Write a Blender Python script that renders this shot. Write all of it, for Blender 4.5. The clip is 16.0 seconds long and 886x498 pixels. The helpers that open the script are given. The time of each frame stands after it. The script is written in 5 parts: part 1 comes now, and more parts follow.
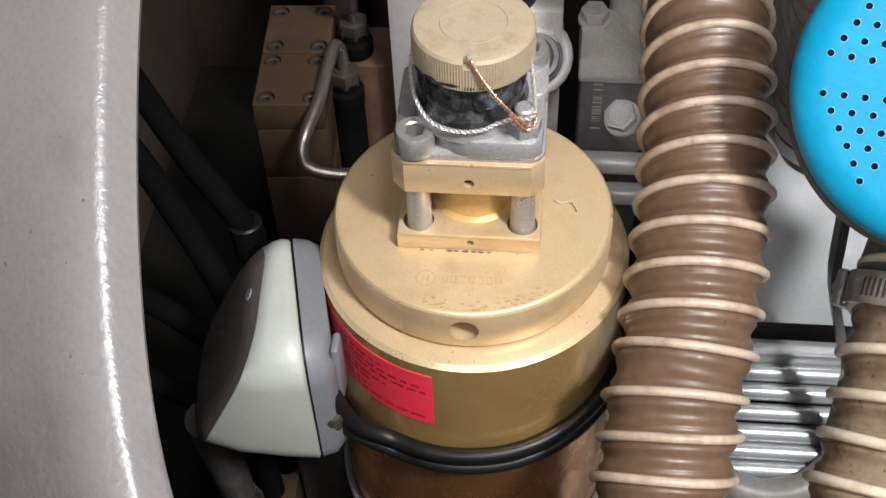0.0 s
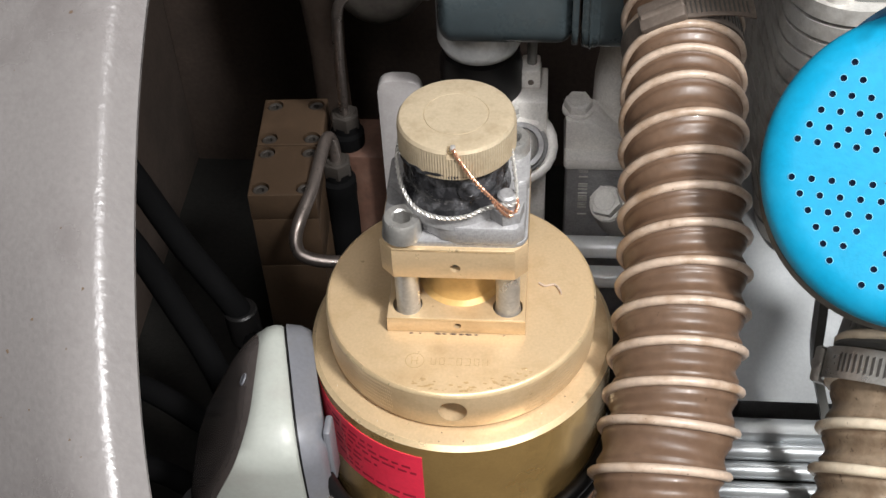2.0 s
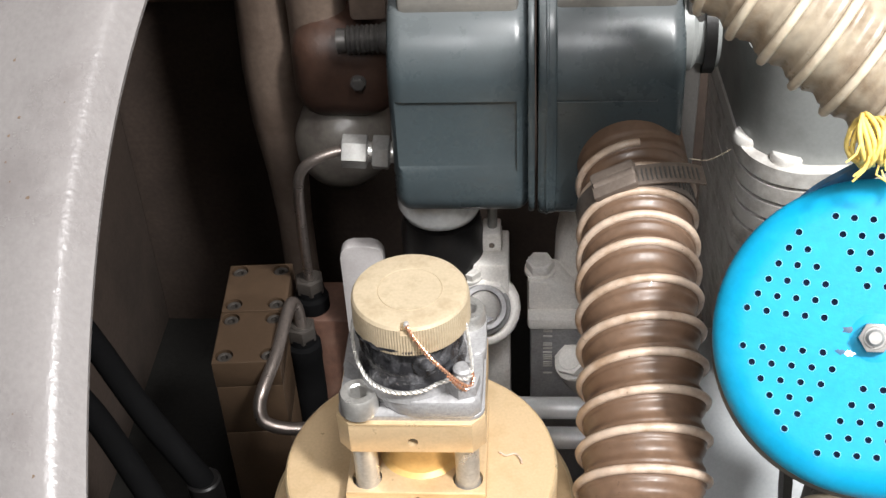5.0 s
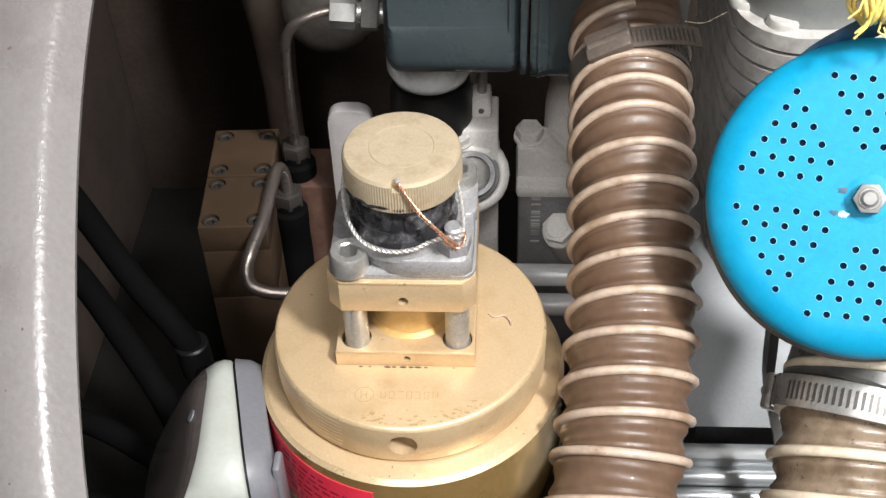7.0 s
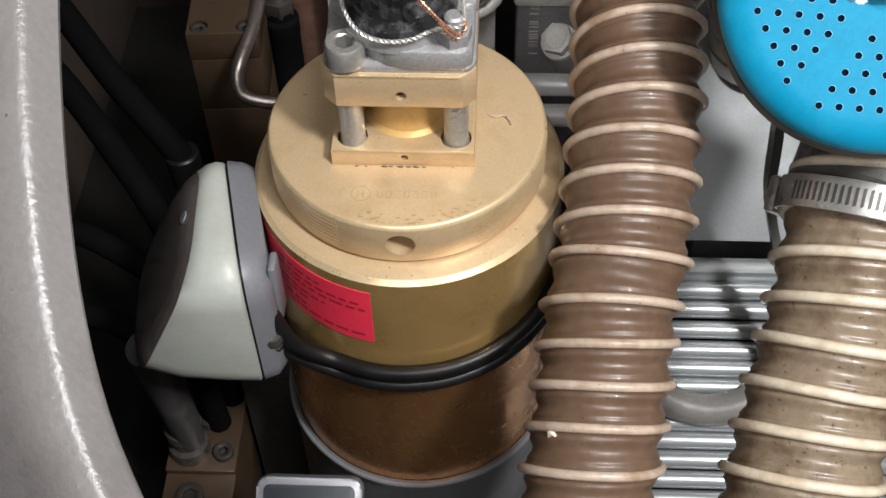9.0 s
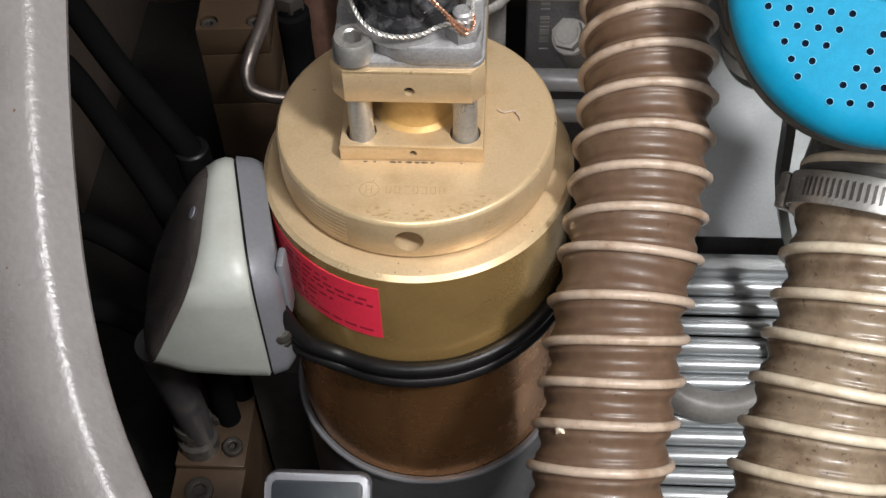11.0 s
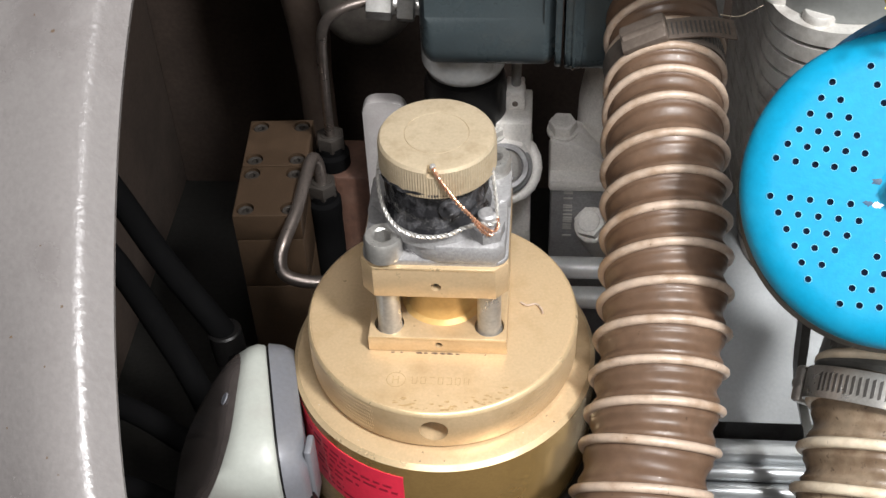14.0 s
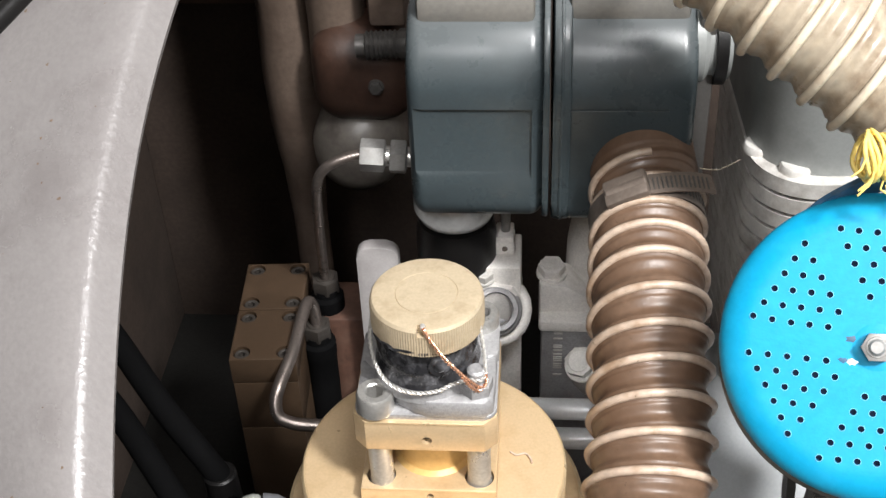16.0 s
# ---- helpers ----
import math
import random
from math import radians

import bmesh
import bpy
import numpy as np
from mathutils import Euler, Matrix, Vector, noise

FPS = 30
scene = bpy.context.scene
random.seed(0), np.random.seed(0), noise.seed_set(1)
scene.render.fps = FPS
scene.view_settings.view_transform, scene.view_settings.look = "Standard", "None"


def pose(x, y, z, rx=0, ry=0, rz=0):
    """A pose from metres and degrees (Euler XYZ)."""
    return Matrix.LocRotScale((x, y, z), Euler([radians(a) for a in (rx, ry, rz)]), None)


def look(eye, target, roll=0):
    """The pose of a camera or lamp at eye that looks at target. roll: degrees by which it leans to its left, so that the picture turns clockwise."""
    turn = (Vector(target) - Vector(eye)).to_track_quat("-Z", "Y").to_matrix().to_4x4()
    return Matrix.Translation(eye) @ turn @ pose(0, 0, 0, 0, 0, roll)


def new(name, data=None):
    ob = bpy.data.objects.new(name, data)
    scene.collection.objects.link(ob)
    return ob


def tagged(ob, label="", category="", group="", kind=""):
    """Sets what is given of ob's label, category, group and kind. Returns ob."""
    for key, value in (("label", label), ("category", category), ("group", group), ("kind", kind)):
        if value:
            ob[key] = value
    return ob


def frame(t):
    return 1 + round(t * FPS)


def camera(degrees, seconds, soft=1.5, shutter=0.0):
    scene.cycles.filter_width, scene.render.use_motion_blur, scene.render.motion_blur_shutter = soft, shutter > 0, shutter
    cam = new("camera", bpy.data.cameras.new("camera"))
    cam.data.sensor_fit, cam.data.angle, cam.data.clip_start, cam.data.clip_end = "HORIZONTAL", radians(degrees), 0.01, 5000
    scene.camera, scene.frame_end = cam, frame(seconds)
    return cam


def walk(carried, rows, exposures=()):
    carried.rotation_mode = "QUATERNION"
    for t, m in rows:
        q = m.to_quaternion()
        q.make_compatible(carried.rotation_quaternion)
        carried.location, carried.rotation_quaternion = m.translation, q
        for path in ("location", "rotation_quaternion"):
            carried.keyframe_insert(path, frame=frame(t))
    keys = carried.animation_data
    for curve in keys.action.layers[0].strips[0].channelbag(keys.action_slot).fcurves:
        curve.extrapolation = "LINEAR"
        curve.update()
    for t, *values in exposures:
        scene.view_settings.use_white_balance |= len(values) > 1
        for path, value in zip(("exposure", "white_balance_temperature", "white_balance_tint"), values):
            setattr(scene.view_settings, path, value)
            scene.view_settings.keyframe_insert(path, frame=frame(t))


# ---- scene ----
cam = camera(39.3, 16.0)
PATH = [
    (0, (0.02658, -0.32003, 0.64219), (-0.07823, 0.54691, -0.35433), -2.566),
    (0.5, (0.02689, -0.32387, 0.64001), (-0.06475, 0.52814, -0.37058), -2.26),
    (1, (0.02798, -0.32576, 0.64516), (-0.05694, 0.55376, -0.34218), -1.936),
    (1.5, (0.03005, -0.32963, 0.64825), (-0.06163, 0.5717, -0.31862), -2.105),
    (2, (0.03194, -0.33101, 0.65206), (-0.07501, 0.60449, -0.28016), -3.08),
    (2.5, (0.03359, -0.32513, 0.66057), (-0.08155, 0.67636, -0.19931), -3.435),
    (3, (0.03378, -0.32293, 0.66484), (-0.09425, 0.72199, -0.13975), -3.407),
    (5.5, (0.04206, -0.32477, 0.66134), (-0.03499, 0.70031, -0.17467), -2.792),
    (6, (0.03875, -0.32265, 0.66037), (-0.0327, 0.67736, -0.20594), -2.218),
    (6.5, (0.03906, -0.323, 0.65746), (-0.03065, 0.66211, -0.22591), -2.221),
    (7, (0.03756, -0.32643, 0.65284), (-0.0316, 0.62808, -0.26353), -2.188),
    (7.5, (0.0359, -0.32772, 0.64615), (-0.02097, 0.58842, -0.3094), -1.716),
    (8, (0.03608, -0.32857, 0.64103), (-0.02385, 0.5567, -0.34301), -1.974),
    (8.5, (0.03334, -0.33103, 0.63271), (-0.01977, 0.50783, -0.39155), -1.652),
    (11, (0.0351, -0.32989, 0.6312), (-0.03266, 0.50007, -0.39943), -2.295),
    (11.5, (0.03311, -0.32754, 0.63248), (-0.04172, 0.50996, -0.39155), -2.463),
    (12, (0.0329, -0.32664, 0.63432), (-0.04695, 0.53276, -0.371), -2.666),
    (12.5, (0.0345, -0.32468, 0.63757), (-0.05038, 0.55394, -0.35057), -2.727),
    (13, (0.03585, -0.32459, 0.64211), (-0.04815, 0.58077, -0.32167), -2.456),
    (13.5, (0.03492, -0.32856, 0.64818), (-0.06635, 0.60673, -0.28488), -2.691),
    (14, (0.0363, -0.33282, 0.65095), (-0.06374, 0.62185, -0.26241), -2.647),
    (14.5, (0.03617, -0.33618, 0.65468), (-0.06702, 0.63972, -0.2356), -2.758),
    (15, (0.03719, -0.33613, 0.66137), (-0.07094, 0.66734, -0.19711), -2.885),
    (15.5, (0.03974, -0.33724, 0.6661), (-0.0714, 0.68383, -0.17097), -3.084),
    (16, (0.03974, -0.33369, 0.67285), (-0.05952, 0.69999, -0.15011), -2.653),
]
EXPOSURES = [(0.0, -0.40), (0.5, -0.52), (1.0, -0.57), (1.5, -0.52), (2.0, -0.34), (2.5, -0.04), (3.0, 0.14), (5.5, 0.11), (6.0, 0.05), (7.0, -0.15), (8.0, -0.4), (8.5, -0.56), (11.0, -0.69), (12.5, -0.55), (14.0, -0.28), (16.0, 0.03)]
walk(cam, [(t, look(eye, target, roll)) for t, eye, target, roll in PATH], EXPOSURES)

# ---------------------------------------------------------------- light


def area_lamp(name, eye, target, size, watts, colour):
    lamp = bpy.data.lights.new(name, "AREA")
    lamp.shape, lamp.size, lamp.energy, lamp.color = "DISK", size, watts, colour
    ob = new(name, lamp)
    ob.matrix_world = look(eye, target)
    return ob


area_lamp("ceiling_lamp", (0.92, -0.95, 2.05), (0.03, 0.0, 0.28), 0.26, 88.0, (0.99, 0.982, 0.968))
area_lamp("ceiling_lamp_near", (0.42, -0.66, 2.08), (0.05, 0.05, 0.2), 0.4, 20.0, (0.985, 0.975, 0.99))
# unseen fill light, added in front to brighten castings and front faces
area_lamp("fill_lamp_far", (-0.10, -1.65, 2.08), (0.05, 0.05, 0.25), 0.6, 27.0, (0.985, 0.975, 0.99))

world = bpy.data.worlds.new("room_air")
scene.world = world
world.use_nodes = True
world.node_tree.nodes["Background"].inputs[0].default_value = (0.9, 0.92, 1.0, 1)
world.node_tree.nodes["Background"].inputs[1].default_value = 0.05


# ---------------------------------------------------------------- materials
def material(name, colour, rough=0.5, metal=0.0, vary=0.15, grain=400.0, bump=0.15, bump_scale=1500.0,
             stain=None, stain_scale=60.0, stain_amount=0.35, coat=0.0, rough_vary=0.1, spec=0.5, specks=None, dust_sheen=None):
    """Principled surface: colour, fine grain, larger stains, uneven gloss and relief."""
    m = bpy.data.materials.new(name)
    m.use_nodes = True
    nt = m.node_tree
    n, l = nt.nodes, nt.links
    p = n["Principled BSDF"]
    tex = n.new("ShaderNodeTexCoord")
    fine = n.new("ShaderNodeTexNoise")
    fine.inputs["Scale"].default_value, fine.inputs["Detail"].default_value = grain, 5.0
    l.new(tex.outputs["Object"], fine.inputs["Vector"])
    big = n.new("ShaderNodeTexNoise")
    big.inputs["Scale"].default_value, big.inputs["Detail"].default_value = stain_scale, 6.0
    big.inputs["Roughness"].default_value = 0.65
    l.new(tex.outputs["Object"], big.inputs["Vector"])
    ramp = n.new("ShaderNodeMapRange")
    ramp.inputs["From Min"].default_value, ramp.inputs["From Max"].default_value = 0.3, 0.7
    ramp.inputs["To Min"].default_value, ramp.inputs["To Max"].default_value = 1.0 - vary, 1.0 + vary
    l.new(fine.outputs["Fac"], ramp.inputs["Value"])
    mul = n.new("ShaderNodeMix")
    mul.data_type, mul.blend_type = "RGBA", "MULTIPLY"
    mul.inputs["Factor"].default_value = 1.0
    mul.inputs["A"].default_value = (*colour, 1)
    l.new(ramp.outputs["Result"], mul.inputs["B"])
    out = mul.outputs["Result"]
    edge = n.new("ShaderNodeMapRange")
    edge.inputs["From Min"].default_value, edge.inputs["From Max"].default_value = 0.48, 0.68
    edge.inputs["To Min"].default_value, edge.inputs["To Max"].default_value = 0.0, stain_amount
    l.new(big.outputs["Fac"], edge.inputs["Value"])
    mix = n.new("ShaderNodeMix")
    mix.data_type = "RGBA"
    l.new(edge.outputs["Result"], mix.inputs["Factor"])
    l.new(out, mix.inputs["A"])
    st = stain or tuple(c * 0.6 for c in colour)
    mix.inputs["B"].default_value = (*st, 1)
    out = mix.outputs["Result"]
    if specks:
        tone, size, least, much = specks
        sn = n.new("ShaderNodeTexNoise")
        sn.inputs["Scale"].default_value, sn.inputs["Detail"].default_value, sn.inputs["Roughness"].default_value = size, 3.0, 0.7
        l.new(tex.outputs["Object"], sn.inputs["Vector"])
        sr = n.new("ShaderNodeMapRange")
        sr.inputs["From Min"].default_value, sr.inputs["From Max"].default_value = least, least + 0.06
        sr.inputs["To Min"].default_value, sr.inputs["To Max"].default_value = 0.0, much
        l.new(sn.outputs["Fac"], sr.inputs["Value"])
        sm = n.new("ShaderNodeMix")
        sm.data_type = "RGBA"
        l.new(sr.outputs["Result"], sm.inputs["Factor"])
        l.new(out, sm.inputs["A"])
        sm.inputs["B"].default_value = (*tone, 1)
        out = sm.outputs["Result"]
    # upward faces go paler: dust, plus the top's highlight put into the colour
    if dust_sheen:
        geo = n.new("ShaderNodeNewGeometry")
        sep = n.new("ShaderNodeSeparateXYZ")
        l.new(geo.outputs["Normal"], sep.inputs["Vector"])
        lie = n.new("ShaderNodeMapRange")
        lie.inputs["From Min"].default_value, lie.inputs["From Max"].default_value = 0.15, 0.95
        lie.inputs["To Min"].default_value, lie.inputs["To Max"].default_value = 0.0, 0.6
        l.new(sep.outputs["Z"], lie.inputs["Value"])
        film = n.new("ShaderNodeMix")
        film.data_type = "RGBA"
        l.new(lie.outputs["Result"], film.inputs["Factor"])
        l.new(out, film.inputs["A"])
        film.inputs["B"].default_value = (*dust_sheen, 1)
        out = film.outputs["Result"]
    l.new(out, p.inputs["Base Color"])
    rr = n.new("ShaderNodeMapRange")
    rr.inputs["From Min"].default_value, rr.inputs["From Max"].default_value = 0.3, 0.7
    rr.inputs["To Min"].default_value, rr.inputs["To Max"].default_value = max(0.03, rough - rough_vary), min(1.0, rough + rough_vary)
    l.new(big.outputs["Fac"], rr.inputs["Value"])
    l.new(rr.outputs["Result"], p.inputs["Roughness"])
    p.inputs["Metallic"].default_value = metal
    p.inputs["Coat Weight"].default_value = coat
    p.inputs["Specular IOR Level"].default_value = spec
    if bump:
        bn = n.new("ShaderNodeTexNoise")
        bn.inputs["Scale"].default_value, bn.inputs["Detail"].default_value = bump_scale, 3.0
        l.new(tex.outputs["Object"], bn.inputs["Vector"])
        b = n.new("ShaderNodeBump")
        b.inputs["Strength"].default_value, b.inputs["Distance"].default_value = bump, 0.0004
        l.new(bn.outputs["Fac"], b.inputs["Height"])
        l.new(b.outputs["Normal"], p.inputs["Normal"])
    return m


GOLD = material("gold_anodised", (0.585, 0.43, 0.258), 0.36, 0.38, 0.06, 900, 0.08, 3000, (0.37, 0.235, 0.105), 30, 0.5, specks=((0.20, 0.12, 0.05), 330, 0.695, 0.6))
GOLD_BODY = material("gold_anodised_body", (0.64, 0.41, 0.155), 0.2, 0.7, 0.06, 900, 0.08, 3000, (0.36, 0.22, 0.08), 45, 0.30)
# paler, shinier gold: thin strips of it put the edge highlights into colour
GOLD_GLINT = material("edge_glint_gold", (0.72, 0.55, 0.33), 0.33, 0.55, 0.05, 900, 0.05, 3000)
SLEEVE = material("dark_grey_sleeve", (0.13, 0.13, 0.135), 0.38, 0.35, 0.08, 500, 0.1, 1500)
GOLD_CAP = material("gold_cap", (0.50, 0.41, 0.285), 0.45, 0.35, 0.06, 900, 0.12, 2500, (0.24, 0.165, 0.085), 110, 0.36)
AMBER = material("amber_anodised", (0.60, 0.38, 0.14), 0.38, 0.22, 0.06, 700, 0.06, 2500, (0.35, 0.16, 0.03), 60, 0.3)
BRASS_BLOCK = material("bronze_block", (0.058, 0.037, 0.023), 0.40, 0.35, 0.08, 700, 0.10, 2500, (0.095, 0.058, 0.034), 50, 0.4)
CAST = material("cast_aluminium", (0.36, 0.355, 0.36), 0.48, 0.45, 0.14, 900, 0.45, 1600, (0.16, 0.155, 0.15), 70, 0.55)
CAST_BRIGHT = material("bright_cast_aluminium", (0.60, 0.585, 0.555), 0.40, 0.25, 0.06, 900, 0.14, 1500, (0.24, 0.21, 0.185), 60, 0.6)
STEEL = material("zinc_steel", (0.50, 0.49, 0.47), 0.33, 0.75, 0.1, 800, 0.15, 2000, (0.26, 0.24, 0.22), 150, 0.4)
DARK_STEEL = material("dark_steel", (0.10, 0.095, 0.09), 0.4, 0.6, 0.1, 800, 0.15, 2000)
SHEET = material("dull_silver_sheet", (0.25, 0.262, 0.272), 0.55, 0.2, 0.06, 600, 0.1, 1500, (0.30, 0.30, 0.30), 40, 0.35)
HOSE_GREY = material("grey_rubber", (0.04, 0.04, 0.042), 0.38, 0.0, 0.1, 500, 0.15, 900, (0.16, 0.13, 0.11), 60, 0.3)
SILVER = material("silver_paint", (0.40, 0.42, 0.435), 0.36, 0.6, 0.04, 600, 0.03, 1500, (0.33, 0.335, 0.34), 40, 0.3)
SHELL = material("offwhite_enamel", (0.182, 0.170, 0.167), 0.25, 0.0, 0.05, 500, 0.5, 420, (0.135, 0.122, 0.12), 22, 0.8, rough_vary=0.08, spec=0.42)
SPECK = material("dark_speck", (0.12, 0.085, 0.06), 0.7, spec=0.15)
BLUE = material("blue_plastic", (0.0, 0.265, 0.465), 0.48, 0.0, 0.05, 500, 0.15, 900, (0.01, 0.32, 0.54), 60, 0.5, spec=0.35, specks=((0.25, 0.5, 0.7), 300, 0.74, 0.5))
BLUE_EDGE = material("pale_blue_edge", (0.13, 0.43, 0.62), 0.4)
BLUE_DARK = material("worn_blue_paint", (0.03, 0.10, 0.19), 0.45, 0.0, 0.2, 300, 0.3, 900, (0.12, 0.12, 0.12), 120, 0.5)
HOLE = material("hole_shade", (0.006, 0.018, 0.05), 0.8, 0.0, 0.1, bump=0)
RUBBER = material("black_rubber", (0.007, 0.0066, 0.0066), 0.40, 0.0, 0.15, 600, 0.2, 1200, spec=0.3)
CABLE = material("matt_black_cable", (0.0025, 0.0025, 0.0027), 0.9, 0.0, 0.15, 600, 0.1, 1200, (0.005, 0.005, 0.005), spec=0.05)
TARNISHED = material("tarnished_steel", (0.155, 0.125, 0.105), 0.42, 0.35, 0.15, 600, 0.25, 1500, (0.12, 0.09, 0.07), 120, 0.5)
PLASTIC_BLACK = material("black_plastic", (0.038, 0.050, 0.055), 0.30, 0.0, 0.1, 700, 0.06, 2200, (0.030, 0.038, 0.042), 40, 0.6, spec=0.3, dust_sheen=(0.13, 0.137, 0.138), specks=((0.25, 0.25, 0.24), 240, 0.765, 0.7))
PLASTIC_DUSTY = material("dusty_black_plastic", (0.15, 0.142, 0.128), 0.5, 0.0, 0.1, 500, 0.2, 2000, (0.09, 0.09, 0.085), 40, 0.6)
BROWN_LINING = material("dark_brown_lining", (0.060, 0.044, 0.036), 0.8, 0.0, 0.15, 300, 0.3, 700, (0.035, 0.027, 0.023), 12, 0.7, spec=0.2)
GREASE = material("black_grease", (0.02, 0.02, 0.022), 0.22, 0.0, 0.2, 300, 0.8, 500, (0.13, 0.13, 0.14), 160, 0.7)
HOSE_WALL = material("brown_hose_wall", (0.120, 0.073, 0.047), 0.42, 0.0, 0.14, 300, 0.2, 500, (0.095, 0.052, 0.03), 50, 0.8, coat=0.08, specks=((0.05, 0.028, 0.016), 420, 0.66, 0.8))
HOSE_RIB = material("cream_hose_rib", (0.45, 0.35, 0.275), 0.38, 0.0, 0.12, 300, 0.25, 700, (0.22, 0.13, 0.07), 70, 0.75, coat=0.1, specks=((0.08, 0.045, 0.025), 500, 0.66, 0.8))
HOSE_WALL_PALE = material("pale_hose_wall", (0.225, 0.17, 0.118), 0.38, 0.0, 0.14, 300, 0.14, 400, (0.10, 0.06, 0.033), 60, 0.9, coat=0.3, specks=((0.045, 0.027, 0.016), 420, 0.62, 0.85))
HOSE_WALL_CLEAR = material("milky_hose_wall", (0.34, 0.285, 0.215), 0.34, 0.0, 0.12, 300, 0.12, 400, (0.17, 0.115, 0.07), 55, 0.9, coat=0.15, specks=((0.06, 0.04, 0.025), 400, 0.70, 0.8))
HOSE_RIB_PALE = material("white_hose_rib", (0.64, 0.555, 0.43), 0.36, 0.0, 0.1, 300, 0.2, 700, (0.38, 0.27, 0.17), 80, 0.6, coat=0.12, specks=((0.12, 0.08, 0.05), 500, 0.66, 0.8))
RED = material("red_sticker", (0.78, 0.035, 0.075), 0.40, 0.0, 0.05, 500, 0.12, 250, (0.66, 0.02, 0.05), 50, 0.5)
OIL_STAIN = material("brown_oil_stain", (0.45, 0.305, 0.145), 0.34, 0.3)
RED_FADED = material("creased_red_paper", (0.80, 0.20, 0.22), 0.6)
RED_INK = material("dark_red_ink", (0.32, 0.012, 0.03), 0.6)
GREY_PLASTIC = material("pale_grey_plastic", (0.345, 0.36, 0.33), 0.40, 0.0, 0.04, 500, 0.10, 1500, (0.30, 0.29, 0.265), 40, 0.5, specks=((0.08, 0.07, 0.06), 260, 0.74, 0.8))
GREY_BACK = material("blue_grey_housing", (0.175, 0.18, 0.20), 0.38, 0.2, 0.06, 600, 0.15, 1500, (0.16, 0.155, 0.15), 60, 0.5)
SMOKED = material("smoked_window", (0.10, 0.085, 0.08), 0.16, 0.0, 0.1, 300, 0.0, 500, (0.15, 0.12, 0.11), 40, 0.5, coat=0.5)
COPPER = material("copper_wire", (0.62, 0.34, 0.22), 0.3, 0.8, 0.1, 800, 0)
WIRE = material("tinned_wire", (0.62, 0.60, 0.57), 0.32, 0.6, 0.1, 800, 0)
RUST = material("red_brown_casting", (0.062, 0.030, 0.020), 0.6, 0.0, 0.2, 300, 0.4, 600, (0.10, 0.058, 0.040), 30, 0.6)
BEIGE = material("beige_casting", (0.095, 0.070, 0.055), 0.42, 0.0, 0.15, 300, 0.35, 600, (0.055, 0.037, 0.028), 28, 0.8)
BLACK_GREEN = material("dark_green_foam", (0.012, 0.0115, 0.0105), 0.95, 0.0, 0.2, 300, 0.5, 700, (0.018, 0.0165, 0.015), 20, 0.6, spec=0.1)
DARK = material("dark_machine_paint", (0.03, 0.028, 0.026), 0.6, 0.0, 0.2, 300, 0.3, 700)
YELLOW = material("yellow_cord", (0.80, 0.60, 0.16), 0.6, 0.0, 0.2, 600, 0.5, 1200, (0.6, 0.5, 0.2), 150, 0.5)
WHITE_OIL = material("whitened_metal", (0.92, 0.94, 0.94), 0.2, 0.1, 0.1, 300, 0.2, 900, (0.30, 0.30, 0.29), 45, 0.7)
RIM_GREY = material("dark_grey_plastic", (0.085, 0.085, 0.08), 0.35, 0.0, 0.1, 500, 0.15, 900, (0.035, 0.03, 0.027), 50, 0.7)
PIPE_STEEL = material("dull_pipe_steel", (0.24, 0.205, 0.185), 0.32, 0.85, 0.1, 800, 0.1, 2000, (0.14, 0.12, 0.11), 90, 0.5)
CAST_PALE = material("pale_cast_aluminium", (0.80, 0.77, 0.73), 0.45, 0.1, 0.1, 900, 0.35, 1500, (0.42, 0.38, 0.34), 60, 0.5)
CAST_SMOOTH = material("smooth_pale_casting", (0.37, 0.35, 0.345), 0.5, 0.2, 0.06, 900, 0.12, 1500, (0.27, 0.25, 0.245), 30, 0.6)
HOSE_DULL = material("dull_grey_rubber", (0.20, 0.19, 0.18), 0.4, 0.0, 0.1, 500, 0.15, 900, (0.12, 0.10, 0.09), 60, 0.4)
FIN_SHADE = material("fin_gap_shade", (0.034, 0.027, 0.025), 0.5, 0.0, 0.1, 300, 0.1, 700, (0.020, 0.016, 0.015), 30, 0.5, spec=0.3)
HEAD_GREY = material("smooth_grey_casting", (0.24, 0.25, 0.245), 0.42, 0.1, 0.05, 600, 0.06, 1500, (0.16, 0.165, 0.16), 30, 0.6)
BRIGHT_TUBE = material("bright_silver_tube", (0.85, 0.86, 0.87), 0.36, 0.2, 0.04, 600, 0.05, 1500, (0.6, 0.6, 0.6), 40, 0.3)
NUT_STEEL = material("dull_zinc", (0.29, 0.285, 0.275), 0.45, 0.45, 0.1, 700, 0.2, 1800, (0.18, 0.165, 0.15), 120, 0.5)
# blackened screws, and the shade at the bottom of sockets and holes
SCREW_DARK = material("screw_black_hole_shade", (0.035, 0.030, 0.026), 0.5, 0.3, 0.15, 700, 0.2, 1800)
# shaded copy of the body gold, for the darker stretch below the cable
GOLD_LOWER = material("shaded_gold_anodised", (0.66, 0.325, 0.135), 0.26, 0.9, 0.06, 900, 0.06, 3000, (0.40, 0.19, 0.07), 45, 0.35)
OXIDE_DARK = material("dark_oxide_paint", (0.036, 0.018, 0.012), 0.5, 0.0, 0.2, 300, 0.4, 600, (0.055, 0.03, 0.02), 30, 0.6)
DOME = material("mottled_pale_casting", (0.13, 0.116, 0.10), 0.4, 0.0, 0.15, 300, 0.3, 600, (0.05, 0.04, 0.035), 45, 0.9)
ROOM = material("room_paint", (0.42, 0.41, 0.39), 0.8, 0.0, 0.05, 20, 0.1, 100, None, 3, 0.2)
